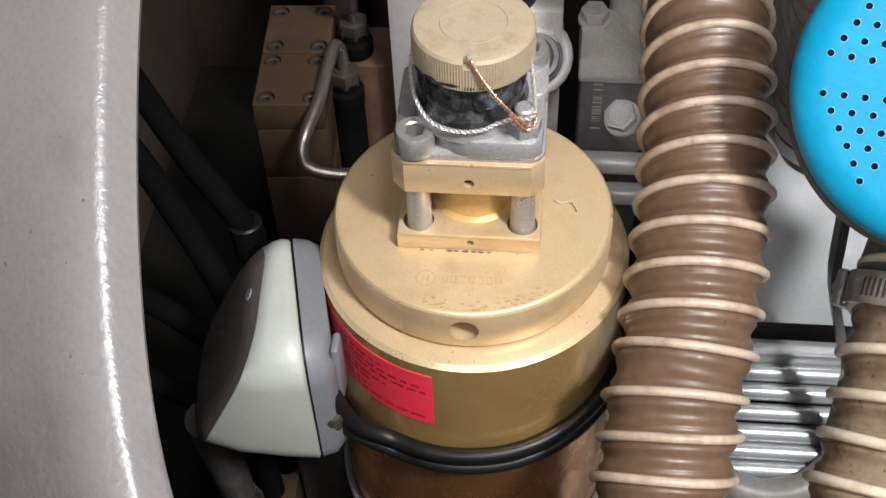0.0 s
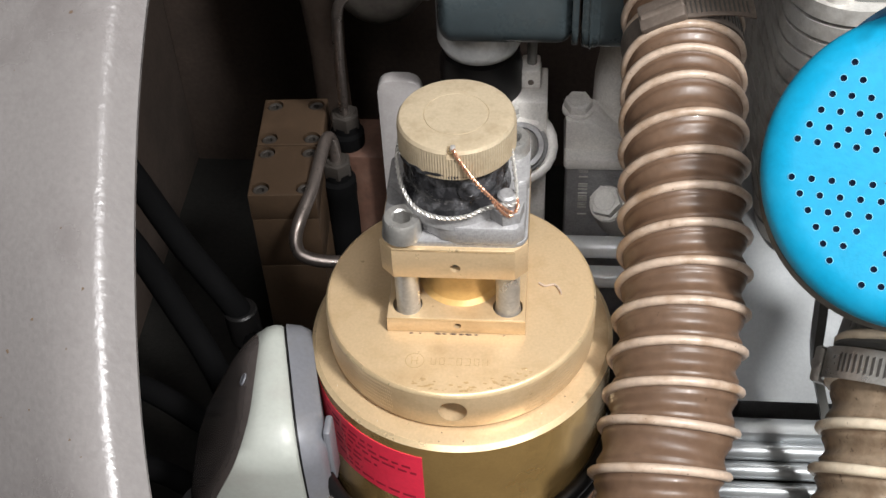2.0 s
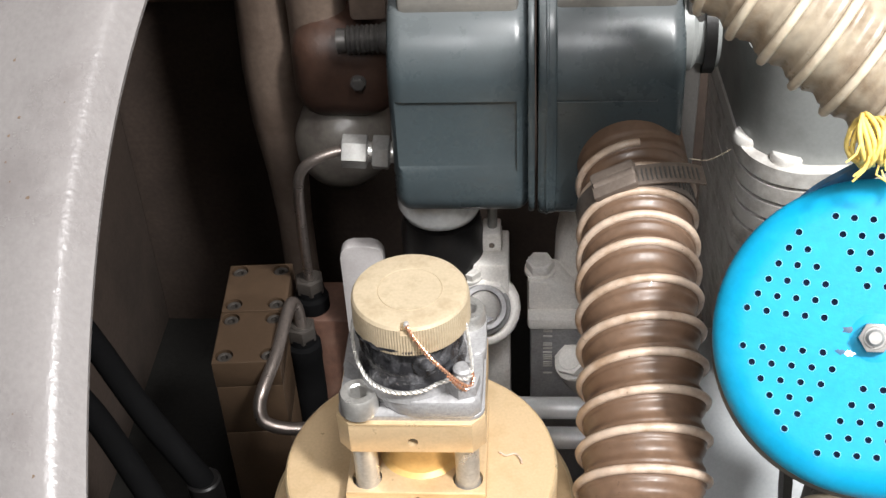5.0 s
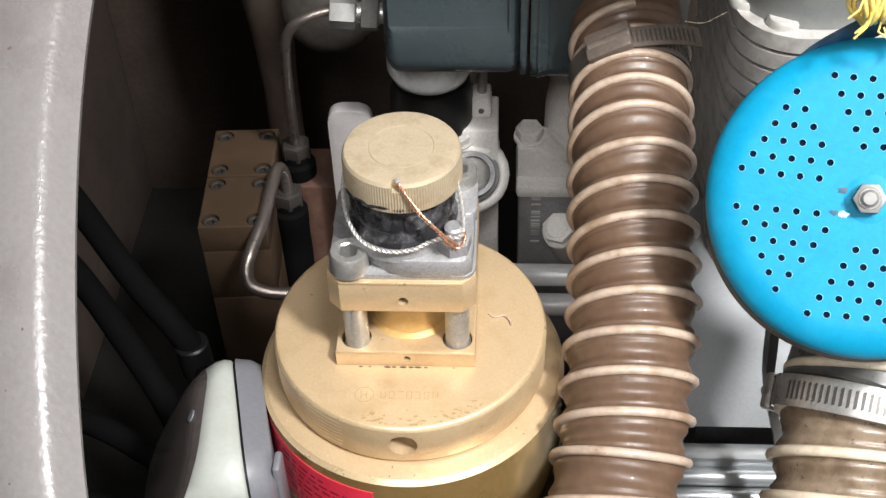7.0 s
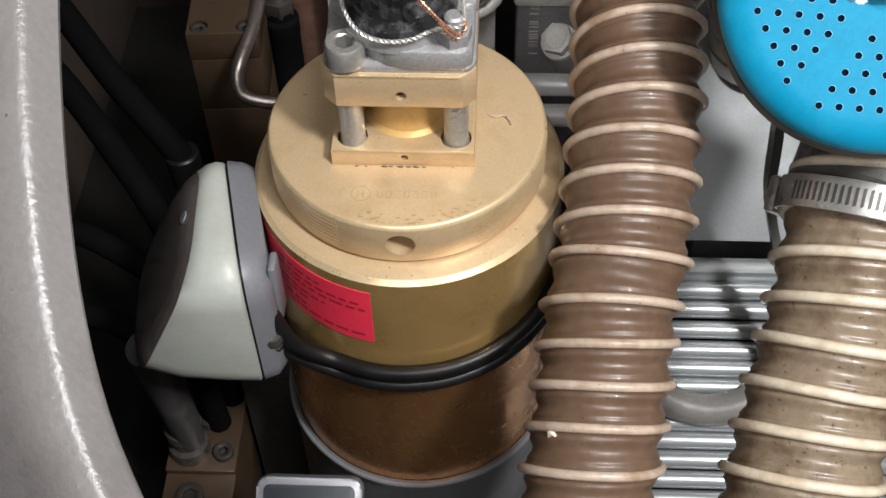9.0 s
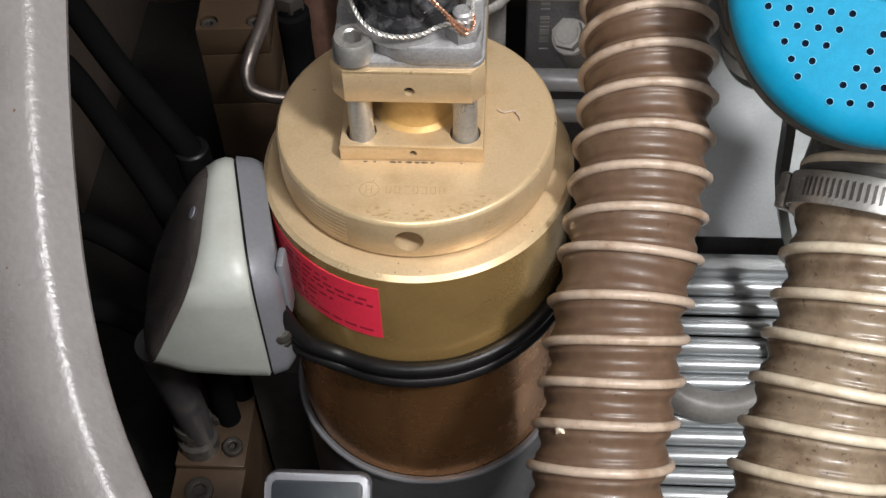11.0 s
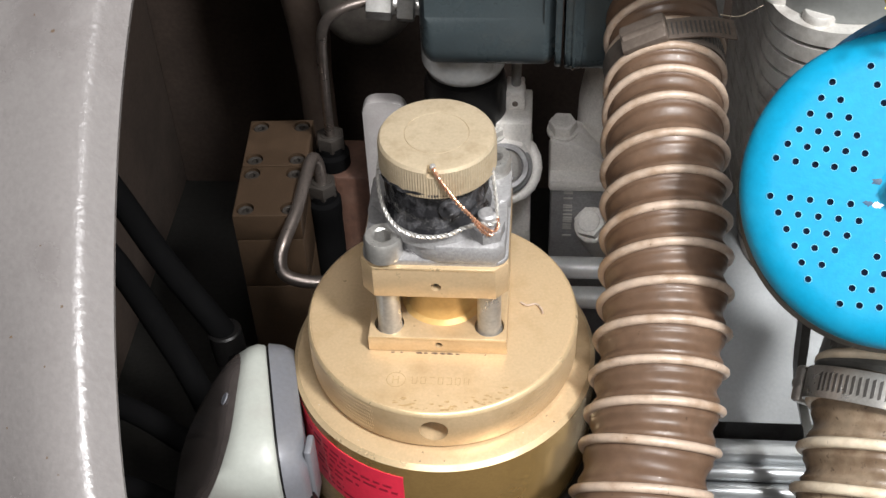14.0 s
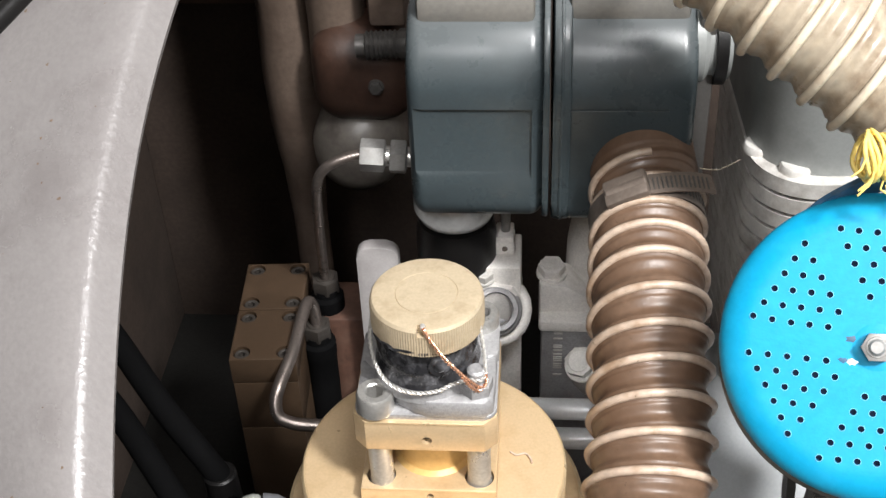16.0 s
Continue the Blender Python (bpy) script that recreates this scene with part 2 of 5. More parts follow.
ROOM_FLOOR = material("concrete", (0.25, 0.24, 0.23), 0.8, 0.0, 0.1, 60, 0.2, 100, None, 4, 0.3)
WINDOW_DARK = material("dark_screen", (0.025, 0.03, 0.035), 0.45, 0.0, 0.1, bump=0, spec=0.25)
GLASSY = material("grubby_clear_plastic", (0.05, 0.045, 0.04), 0.2, 0.1, 0.2, 300, 0.2, 800)

# ---------------------------------------------------------------- mesh tools, all in millimetres
MM = 0.001


def thing(name, label, category, base, group="", kind=""):
    ob = new(name)
    ob.location = Vector(base) * MM
    ob.empty_display_size = 0.01
    return tagged(ob, label, category, group, kind)


def origin(ob):
    v = Vector((0, 0, 0))
    while ob:
        v += ob.location
        ob = ob.parent
    return v


def part(name, bm, mat, parent=None, label="", smooth=40):
    """One mesh object from a bmesh that was drawn in world millimetres."""
    base = origin(parent)
    bmesh.ops.recalc_face_normals(bm, faces=bm.faces)
    bmesh.ops.scale(bm, vec=(MM, MM, MM), verts=bm.verts)
    bmesh.ops.translate(bm, vec=-base, verts=bm.verts)
    me = bpy.data.meshes.new(name)
    lim = math.cos(radians(smooth))
    for f in bm.faces:
        f.smooth = True
    for e in bm.edges:
        if len(e.link_faces) == 2:
            e.smooth = e.link_faces[0].normal.dot(e.link_faces[1].normal) > lim
    bm.to_mesh(me)
    bm.free()
    me.materials.append(mat)
    ob = new(name, me)
    ob.parent = parent
    return tagged(ob, label)


def structure(name, bm, mat, label, category):
    return tagged(part(name, bm, mat), label, category, kind="structure")


def frame_along(axis):
    a = Vector(axis).normalized()
    s = Vector((0, 0, 1)) if abs(a.z) < 0.9 else Vector((1, 0, 0))
    u = s.cross(a).normalized()
    return Matrix((u, a.cross(u), a)).transposed()


def lathe(profile, centre=(0, 0, 0), axis=(0, 0, 1), seg=64, bm=None, wobble=None, closed=False):
    """Turned solid. profile: (radius, height) pairs from bottom to top; wobble(i, k): extra radius."""
    bm = bm or bmesh.new()
    m, c = frame_along(axis), Vector(centre)
    rings = []
    for k, (r, h) in enumerate(profile):
        if r < 1e-6:
            rings.append([bm.verts.new(c + m @ Vector((0, 0, h)))])
            continue
        ring = []
        for i in range(seg):
            a = 2 * math.pi * i / seg
            rr = r + (wobble(i, k) if wobble else 0)
            ring.append(bm.verts.new(c + m @ Vector((rr * math.cos(a), rr * math.sin(a), h))))
        rings.append(ring)
    pairs = list(zip(rings, rings[1:])) + ([(rings[-1], rings[0])] if closed else [])
    for a, b in pairs:
        for i in range(seg):
            j = (i + 1) % seg
            if len(a) == 1 and len(b) == 1:
                continue
            if len(a) == 1:
                bm.faces.new((a[0], b[i], b[j]))
            elif len(b) == 1:
                bm.faces.new((a[i], a[j], b[0]))
            else:
                bm.faces.new((a[i], a[j], b[j], b[i]))
    return bm


def rod(a, b, r, seg=24, bevel=0.3, bm=None):
    """Round bar from a to b with eased ends."""
    a, b = Vector(a), Vector(b)
    h = (b - a).length
    e = min(bevel, r * 0.4, h * 0.3)
    return lathe([(0, 0), (r - e, 0), (r, e), (r, h - e), (r - e, h), (0, h)], a, b - a, seg, bm)


def prism(outline, z0, z1, bevel=0.0, bm=None, m=None):
    """Extruded outline of (x, y) points with eased rims; m places it."""
    own = bmesh.new()
    top = [own.verts.new((x, y, z1)) for x, y in outline]
    bot = [own.verts.new((x, y, z0)) for x, y in outline]
    own.faces.new(top)
    own.faces.new(bot[::-1])
    n = len(outline)
    for i in range(n):
        j = (i + 1) % n
        own.faces.new((bot[i], bot[j], top[j], top[i]))
    if bevel:
        edges = [e for e in own.edges if abs(e.verts[0].co.z - e.verts[1].co.z) < 1e-6]
        bmesh.ops.bevel(own, geom=edges, offset=bevel, segments=2, affect="EDGES", profile=0.5)
    if m is not None:
        bmesh.ops.transform(own, matrix=m, verts=own.verts)
    return merge(bm, own)


def merge(bm, own):
    if bm is None:
        return own
    me = bpy.data.meshes.new("tmp")
    own.to_mesh(me)
    own.free()
    bm.from_mesh(me)
    bpy.data.meshes.remove(me)
    return bm


def box(lo, hi, bevel=0.5, bm=None, m=None, seg=2):
    own = bmesh.new()
    bmesh.ops.create_cube(own, size=1)
    lo, hi = Vector(lo), Vector(hi)
    for v in own.verts:
        v.co = Vector([lo[i] + (hi[i] - lo[i]) * (v.co[i] + 0.5) for i in range(3)])
    if bevel:
        bmesh.ops.bevel(own, geom=own.edges[:], offset=bevel, segments=seg, affect="EDGES", profile=0.5)
    if m is not None:
        bmesh.ops.transform(own, matrix=m, verts=own.verts)
    return merge(bm, own)


def rounded(w, h, r, n=6, cx=0.0, cy=0.0):
    """Outline of a rounded rectangle."""
    pts = []
    for q, (sx, sy) in enumerate(((1, 1), (-1, 1), (-1, -1), (1, -1))):
        for i in range(n + 1):
            a = math.pi / 2 * (q + i / n)
            pts.append((cx + sx * (w / 2 - r) + r * math.cos(a), cy + sy * (h / 2 - r) + r * math.sin(a)))
    return pts


def spline(points, steps=12):
    """Smooth curve through points, evenly resampled."""
    p = [Vector(q) for q in points]
    p = [2 * p[0] - p[1]] + p + [2 * p[-1] - p[-2]]
    out = []
    for i in range(1, len(p) - 2):
        for k in range(steps):
            t = k / steps
            a, b, c, d = p[i - 1], p[i], p[i + 1], p[i + 2]
            out.append(0.5 * (2 * b + (c - a) * t + (2 * a - 5 * b + 4 * c - d) * t * t + (3 * b - a - 3 * c + d) * t ** 3))
    out.append(p[-2])
    return out


def even(points, n):
    acc = [0.0]
    for a, b in zip(points, points[1:]):
        acc.append(acc[-1] + (b - a).length)
    out, j = [], 0
    for k in range(n):
        s = acc[-1] * k / (n - 1)
        while j < len(acc) - 2 and acc[j + 1] < s:
            j += 1
        w = (s - acc[j]) / max(acc[j + 1] - acc[j], 1e-9)
        out.append(points[j].lerp(points[j + 1], min(max(w, 0), 1)))
    return out, acc[-1]


def frames(points):
    """Tangent and two side axes along a curve, without twist."""
    out, side = [], None
    for i, q in enumerate(points):
        t = (points[min(i + 1, len(points) - 1)] - points[max(i - 1, 0)]).normalized()
        if side is None:
            side = frame_along(t).col[0].copy()
        side = (side - t * side.dot(t)).normalized()
        out.append((q, t, side, t.cross(side)))
    return out


def sweep(points, radius, seg=16, bm=None, cap=True, shape=None):
    """Tube along points; radius a number or a function of the step; shape: cross outline of (a, b) pairs instead of a circle."""
    bm = bm or bmesh.new()
    rings = []
    fr = frames(points)
    for i, (q, t, u, v) in enumerate(fr):
        if shape:
            rings.append([bm.verts.new(q + u * a + v * b) for a, b in shape])
        else:
            r = radius(i) if callable(radius) else radius
            rings.append([bm.verts.new(q + (u * math.cos(2 * math.pi * k / seg) + v * math.sin(2 * math.pi * k / seg)) * r) for k in range(seg)])
    for a, b in zip(rings, rings[1:]):
        n = len(a)
        for k in range(n):
            bm.faces.new((a[k], a[(k + 1) % n], b[(k + 1) % n], b[k]))
    if cap:
        bm.faces.new(rings[0][::-1])
        bm.faces.new(rings[-1])
    return bm


def cut(ob, cutters):
    """Takes the cutters, given as bmeshes in world millimetres, out of a part."""
    for c in cutters:
        tool = part("cutter", c, ob.data.materials[0])
        tool.location = (0, 0, 0)
        mod = ob.modifiers.new("cut", "BOOLEAN")
        mod.object, mod.solver = tool, "EXACT"
        bpy.context.view_layer.update()
        me = bpy.data.meshes.new_from_object(ob.evaluated_get(bpy.context.evaluated_depsgraph_get()))
        ob.modifiers.clear()
        ob.data = me
        bpy.data.objects.remove(tool)
    bm = bmesh.new()
    bm.from_mesh(ob.data)
    bmesh.ops.remove_doubles(bm, verts=bm.verts, dist=1e-6)
    for e in bm.edges:
        e.smooth = len(e.link_faces) == 2 and e.link_faces[0].normal.dot(e.link_faces[1].normal) > 0.9
    bm.to_mesh(ob.data)
    bm.free()
    return ob


def socket_screw(parent, place, r, h, axis=(0, 0, 1), mat=None, name="socket_screw"):
    """Cap screw head with a hexagon socket, as one part."""
    bm = lathe([(0, 0), (r, 0), (r, h * 0.86), (r * 0.9, h), (r * 0.56, h), (r * 0.52, h * 0.97)], place, axis, 36)
    m, c = frame_along(axis), Vector(place)
    rim = [v for v in bm.verts if abs((m.transposed() @ (v.co - c)).z - h * 0.97) < 1e-4]
    hexa = [bm.verts.new(c + m @ Vector((r * 0.5 * math.cos(math.pi / 3 * i), r * 0.5 * math.sin(math.pi / 3 * i), h * 0.95))) for i in range(6)]
    deep = [bm.verts.new(c + m @ Vector((r * 0.5 * math.cos(math.pi / 3 * i), r * 0.5 * math.sin(math.pi / 3 * i), h * 0.12))) for i in range(6)]
    rim.sort(key=lambda v: math.atan2((m.transposed() @ (v.co - c)).y, (m.transposed() @ (v.co - c)).x) % (2 * math.pi))
    for i in range(36):
        k = ((i + 3) // 6) % 6
        k2 = ((i + 4) // 6) % 6
        if k == k2:
            bm.faces.new((rim[i], rim[(i + 1) % 36], hexa[k]))
        else:
            bm.faces.new((rim[i], rim[(i + 1) % 36], hexa[k2], hexa[k]))
    for i in range(6):
        j = (i + 1) % 6
        bm.faces.new((hexa[i], hexa[j], deep[j], deep[i]))
    bm.faces.new(deep)
    head = part(name, bm, mat or STEEL, parent, smooth=35)
    if parent.parent is None:
        # dark plate puts the socket's inner shade into colour
        base = prism([(r * 0.49 * math.cos(math.pi / 3 * i), r * 0.49 * math.sin(math.pi / 3 * i)) for i in range(6)], h * 0.13, h * 0.2, 0, m=Matrix.Translation(place) @ m.to_4x4())
        part("socket", base, SCREW_DARK, head, "base of the hexagon socket, shade put into its colour")
    return head


def hex_bolt(parent, place, across, h, axis=(0, 0, 1), mat=None, washer=True, name="hex_bolt", turn=0.0):
    """Hexagon head with a chamfered crown, on a washer."""
    r = across / math.sqrt(3)
    mm_ = Matrix.Translation(place) @ frame_along(axis).to_4x4() @ Matrix.Rotation(turn, 4, "Z")
    w = across * 0.14 if washer else 0
    bm = prism([(r * math.cos(math.pi / 3 * i), r * math.sin(math.pi / 3 * i)) for i in range(6)], w, h, across * 0.05, m=mm_)
    if washer:
        lathe([(0, 0), (r * 1.12, 0), (r * 1.12, w), (0, w)], place, axis, 28, bm)
    lathe([(0, h), (across * 0.40, h), (across * 0.38, h + across * 0.04), (0, h + across * 0.04)], place, axis, 24, bm)
    return part(name, bm, mat or STEEL, parent, smooth=25)


def twisted_wire(points, r, turns_per_mm, strands, parent, name, mat, label=""):
    """Strands laid round one another along a curve."""
    pts, length = even(spline(points, 10), max(24, int(sum((Vector(b) - Vector(a)).length for a, b in zip(points, points[1:])) * 3)))
    bm = bmesh.new()
    fr = frames(pts)
    for s in range(strands):
        line = []
        for i, (q, t, u, v) in enumerate(fr):
            a = 2 * math.pi * (s / strands + turns_per_mm * length * i / (len(fr) - 1))
            line.append(q + (u * math.cos(a) + v * math.sin(a)) * r)
        sweep(line, r * 0.95, 6, bm)
    return part(name, bm, mat, parent, label)


def hose(name, points, r, pitch, wall_mat, rib_mat, label, phase=0.0, bare=0.0, start=0.0):
    """Spiral hose: a thin wall that sags between the turns of a round rib."""
    t = thing(name, label, "hose", points[0])
    raw = spline(points, 16)
    total = even(raw, 50)[1]
    n = int(total / 0.62)
    pts, length = even(raw, n)
    step = length / (n - 1)

    fr = frames(pts)
    bm = bmesh.new()
    seg = 56
    rings = []
    for i, (q, tg, u, v) in enumerate(fr):
        ring = []
        for k in range(seg):
            a = 2 * math.pi * k / seg
            c = ((i * step / pitch) - k / seg + phase) % 1.0
            sag = 0.085 * r * math.sin(math.pi * c) ** 1.2 + 0.018 * r * math.cos(4 * math.pi * c) * (0.2 < c < 0.8) + 0.022 * r * (math.exp(-((c - 0.79) / 0.022) ** 2) + 0.6 * math.exp(-((c - 0.2) / 0.03) ** 2))
            sag *= min(max((i * step - bare + 4) / 6, 0), 1) if bare else 1
            rr = r * 0.955 - sag + 0.009 * r * noise.noise(Vector((i * 0.08, math.cos(a) * 2.2, math.sin(a) * 2.2)))
            ring.append(bm.verts.new(q + (u * math.cos(a) + v * math.sin(a)) * rr))
        rings.append(ring)
    for a, b in zip(rings, rings[1:]):
        for k in range(seg):
            bm.faces.new((a[k], a[(k + 1) % seg], b[(k + 1) % seg], b[k]))
    part("hose_wall", bm, wall_mat, t, smooth=80)
    line = []
    per = 48
    turns = length / pitch
    for j in range(int((turns - 0.3) * per)):
        s = (j / per - phase + math.ceil(phase)) * pitch
        if s < bare + start:
            continue
        if s > length - 1.5:
            break
        f = s / step
        i = min(int(f), n - 2)
        w = f - i
        q = fr[i][0].lerp(fr[i + 1][0], w)
        u, v = fr[i][2].lerp(fr[i + 1][2], w), fr[i][3].lerp(fr[i + 1][3], w)
        a = 2 * math.pi * (j / per)
        line.append(q + (u * math.cos(a) + v * math.sin(a)) * r * 0.955)
    part("rib", sweep(line, r * 0.071, 8), rib_mat, t, "paler raised spiral rib", smooth=80)
    return t


def hose_clamp(name, centre, axis, r, width, label, slots_at, facing, tail=0.0, slots=True, steel=STEEL):
    """Worm-drive clamp: band with slots, screw housing, screw and loose band end."""
    t = thing(name, label, "hose clamp", centre)
    m, c = frame_along(axis), Vector(centre)

    def at(a, rr, h):
        return c + m @ Vector((rr * math.cos(a), rr * math.sin(a), h))
    bm = bmesh.new()
    prof = [(r, -width / 2), (r + 0.9, -width / 2), (r + 1.1, -width / 2 + 0.8), (r + 1.1, width / 2 - 0.8), (r + 0.9, width / 2), (r, width / 2)]
    lathe(prof, centre, axis, 72, bm, closed=True)
    part("band", bm, steel, t, smooth=30)
    fl = m.transposed() @ Vector(slots_at)
    first = math.atan2(fl.y, fl.x)
    if slots:
        for k in range(26):
            bm = bmesh.new()
            a = first + (k - 13) * 2.4 / r
            d = 0.55 / r
            q = [at(a - d, r + 1.0, -width * 0.30), at(a + d, r + 1.0, -width * 0.30 + 0.6), at(a + d, r + 1.0, width * 0.30), at(a - d, r + 1.0, width * 0.30 - 0.6)]
            o = [at(a - d, r + 1.35, -width * 0.30), at(a + d, r + 1.35, -width * 0.30 + 0.6), at(a + d, r + 1.35, width * 0.30), at(a - d, r + 1.35, width * 0.30 - 0.6)]
            q, o = [bm.verts.new(x) for x in q], [bm.verts.new(x) for x in o]
            bm.faces.new(o)
            for i in range(4):
                bm.faces.new((q[i], q[(i + 1) % 4], o[(i + 1) % 4], o[i]))
            part("slot", bm, DARK_STEEL, t)
    fl = m.transposed() @ Vector(facing)
    a = math.atan2(fl.y, fl.x)
    radial = m @ Vector((math.cos(a), math.sin(a), 0))
    tang = m @ Vector((-math.sin(a), math.cos(a), 0))
    ax = Vector(axis).normalized()
    mh = Matrix.Translation(c + radial * (r + 2.6)) @ Matrix((tang, ax, radial)).transposed().to_4x4()
    part("screw_housing", box((-12, -width * 0.6, -2.6), (8, width * 0.6, 2.4), 1.6, m=mh), steel, t)
    p0 = c + radial * (r + 3.0)
    part("screw", rod(p0 - tang * 12, p0 + tang * 7, 2.6, 20, 0.6), steel, t)
    if tail:
        line = [at(a - 0.12 - k * tail / 10, r + 1.9 + 0.2 * max(0, k - 3) ** 2, 0.012 * max(0, k - 4) ** 3) for k in range(11)]
        bm = bmesh.new()
        prev = None
        for q in line:
            row = [bm.verts.new(q + ax * s * width * 0.46 + (q - c).normalized() * e) for s, e in ((-1, 0), (1, 0), (1, 0.8), (-1, 0.8))]
            if prev:
                for i in range(4):
                    bm.faces.new((prev[i], prev[(i + 1) % 4], row[(i + 1) % 4], row[i]))
            else:
                bm.faces.new(row)
            prev = row
        bm.faces.new(prev[::-1])
        tail_part = part("band_tail", bm, steel, t, "loose end of the band", smooth=30)
        for q, q2 in zip(even(line, 20)[0][3:18], even(line, 20)[0][4:19]):
            out = (q - c).normalized()
            own = bmesh.new()
            ring = [own.verts.new(q.lerp(q2, w) + ax * e * width * 0.28 + out * up_) for up_ in (0.6, 1.0) for w, e in ((0.3, -1), (0.65, -1), (0.65, 1), (0.3, 1))]
            own.faces.new(ring[4:])
            for n in range(4):
                own.faces.new((ring[n], ring[(n + 1) % 4], ring[4 + (n + 1) % 4], ring[4 + n]))
            part("slot", own, DARK_STEEL, tail_part)
    return t

# ---------------------------------------------------------------- the setting
structure("floor", box((-2000, -2000, -560), (2000, 2000, -550), 0), ROOM_FLOOR, "grey concrete floor under the machine", "floor")
for nm, lo, hi in (("wall_north", (-2000, 2000, -550), (2000, 2100, 2200)), ("wall_south", (-2000, -2100, -550), (2000, -2000, 2200)),
                   ("wall_east", (2000, -2000, -550), (2100, 2000, 2200)), ("wall_west", (-2100, -2000, -550), (-2000, 2000, 2200))):
    structure(nm, box(lo, hi, 0), ROOM, "plain painted room wall", "wall")
structure("ceiling", box((-2100, -2100, 2200), (2100, 2100, 2300), 0), ROOM, "plain painted ceiling", "ceiling")
# bed drawn out to the front, unseen, so the gold column mirrors dark
structure("machine_bed", box((-330, -760, -550), (420, 480, 0), 4), BLACK_GREEN, "dark painted bed of the machine, unseen front added for dark reflections", "machine bed")
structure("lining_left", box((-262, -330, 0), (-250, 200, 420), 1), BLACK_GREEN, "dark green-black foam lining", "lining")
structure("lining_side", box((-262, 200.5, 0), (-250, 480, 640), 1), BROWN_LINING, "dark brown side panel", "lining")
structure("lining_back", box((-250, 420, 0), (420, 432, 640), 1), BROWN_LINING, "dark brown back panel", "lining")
structure("lining_right", box((408, -330, 0), (420, 420, 330), 1), DARK, "dark side panel", "lining")


def shell_edge(y):
    """x of the rim of the opening, y in metres, millimetres out."""
    yy = min(max(y, -0.165), 0.082)
    curve = (-180.96, -8.99, 3.979, 1.2894, -0.0048, -0.10292)
    x = slope = 0.0
    for k in curve:
        slope = slope * yy + x
        x = x * yy + k
    return 1000 * (x + slope * (y - yy))


def build_shell():
    """Curved casing panel: a rolled lip falls off into the opening, the sheet has an inner side too."""
    # slope of the sheet across its width: nearly flat outside, a rounded shoulder, a crease, then a flat lip at the rim
    steps = [-150, -110, -75, -50, -40, -34] + [-30 + 1.0 * k for k in range(29)] + [-1.2, 0]
    turn = ([-60, -34, -26, -21, -17, -14, -11, -9.2, -8.2, -7.2, 0], [-22, -20, -16, -11, -5, 2, 10, 17, 24, 34, 38])
    height, h = {}, -14.6
    for far, near in zip(steps[::-1][1:], steps[::-1]):
        h += math.tan(radians(np.interp((far + near) / 2, *turn))) * (near - far)
        height[far] = h
    prof = [(a, height[a]) for a in steps[:-1]] + [(0.2, -14.6), (0, -17), (-2.5, -17.5), (-13, height[-26] - 10), (-30, height[-28] - 8), (-75, height[-75] - 5), (-150, height[-150] - 5)]
    crest = max(prof, key=lambda q: q[1])
    up = Vector((0, -0.52, 0.854))
    bm = bmesh.new()
    rows = []
    for i in range(91):
        y = -0.36 + 0.70 * i / 90
        base = Vector((shell_edge(y), 1000 * y, 341 + 0.61 * (1000 * y + 138)))
        fall = 1 + 1.3 * min(max((-0.04 - y) / 0.16, 0), 1.3)
        rows.append([bm.verts.new(base + Vector((a, 0, 0)) + up * (crest[1] + (h - crest[1]) * (fall if a < crest[0] else 1) + 5)) for a, h in prof])
    for a, b in zip(rows, rows[1:]):
        for k in range(len(prof)):
            j = (k + 1) % len(prof)
            bm.faces.new((a[k], a[j], b[j], b[k]))
    bm.faces.new(rows[0][::-1])
    bm.faces.new(rows[-1])
    t = thing("casing_panel", "off-white enamelled casing panel with a rolled rim and small dark chips", "casing panel", (-200, -100, 300))
    part("panel_sheet", bm, SHELL, t, smooth=60)
    rng = random.Random(4)
    for k in range(46):
        y = rng.uniform(-0.19, 0.12)
        a = -rng.uniform(14, 80)
        h = np.interp(a, steps[:-1], [height[q] for q in steps[:-1]])
        if a < crest[0]:
            h = crest[1] + (h - crest[1]) * (1 + 1.3 * min(max((-0.04 - y) / 0.16, 0), 1.3))
        base = Vector((shell_edge(y), 1000 * y, 341 + 0.61 * (1000 * y + 138))) + Vector((a, 0, 0)) + up * (h + 5.05)
        r = rng.choice((0.25, 0.3, 0.4, 0.5, 0.8))
        own = bmesh.new()
        n = 7
        pts = [own.verts.new(base + Vector((1, 0, 0.2)) * math.cos(q * 6.283 / n) * r * rng.uniform(0.6, 1.3) + Vector((0, 0.85, 0.52)) * math.sin(q * 6.283 / n) * r * rng.uniform(0.5, 1.1)) for q in range(n)]
        low = [own.verts.new(v.co - up * 0.5) for v in pts]
        own.faces.new(pts)
        for q in range(n):
            own.faces.new((low[q], low[(q + 1) % n], pts[(q + 1) % n], pts[q]))
        part("chip", own, SPECK, t)
    # black seal across the upper outer corner of the panel, with a dark pane behind it
    a, b = Vector((-206, 54, 421)), Vector((-115, 116, 494))
    part("rubber_seal", sweep([a, a.lerp(b, 0.5), b], 4.2, 14), RUBBER, t, "black rubber edge seal")
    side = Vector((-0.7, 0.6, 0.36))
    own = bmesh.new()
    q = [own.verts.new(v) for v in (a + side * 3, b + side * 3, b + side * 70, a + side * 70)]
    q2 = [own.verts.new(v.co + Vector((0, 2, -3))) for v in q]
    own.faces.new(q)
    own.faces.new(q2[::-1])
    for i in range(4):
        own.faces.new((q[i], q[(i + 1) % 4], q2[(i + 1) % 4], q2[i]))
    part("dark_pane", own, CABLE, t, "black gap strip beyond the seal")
    off = side * 11 + Vector((0, 0, 1.5))
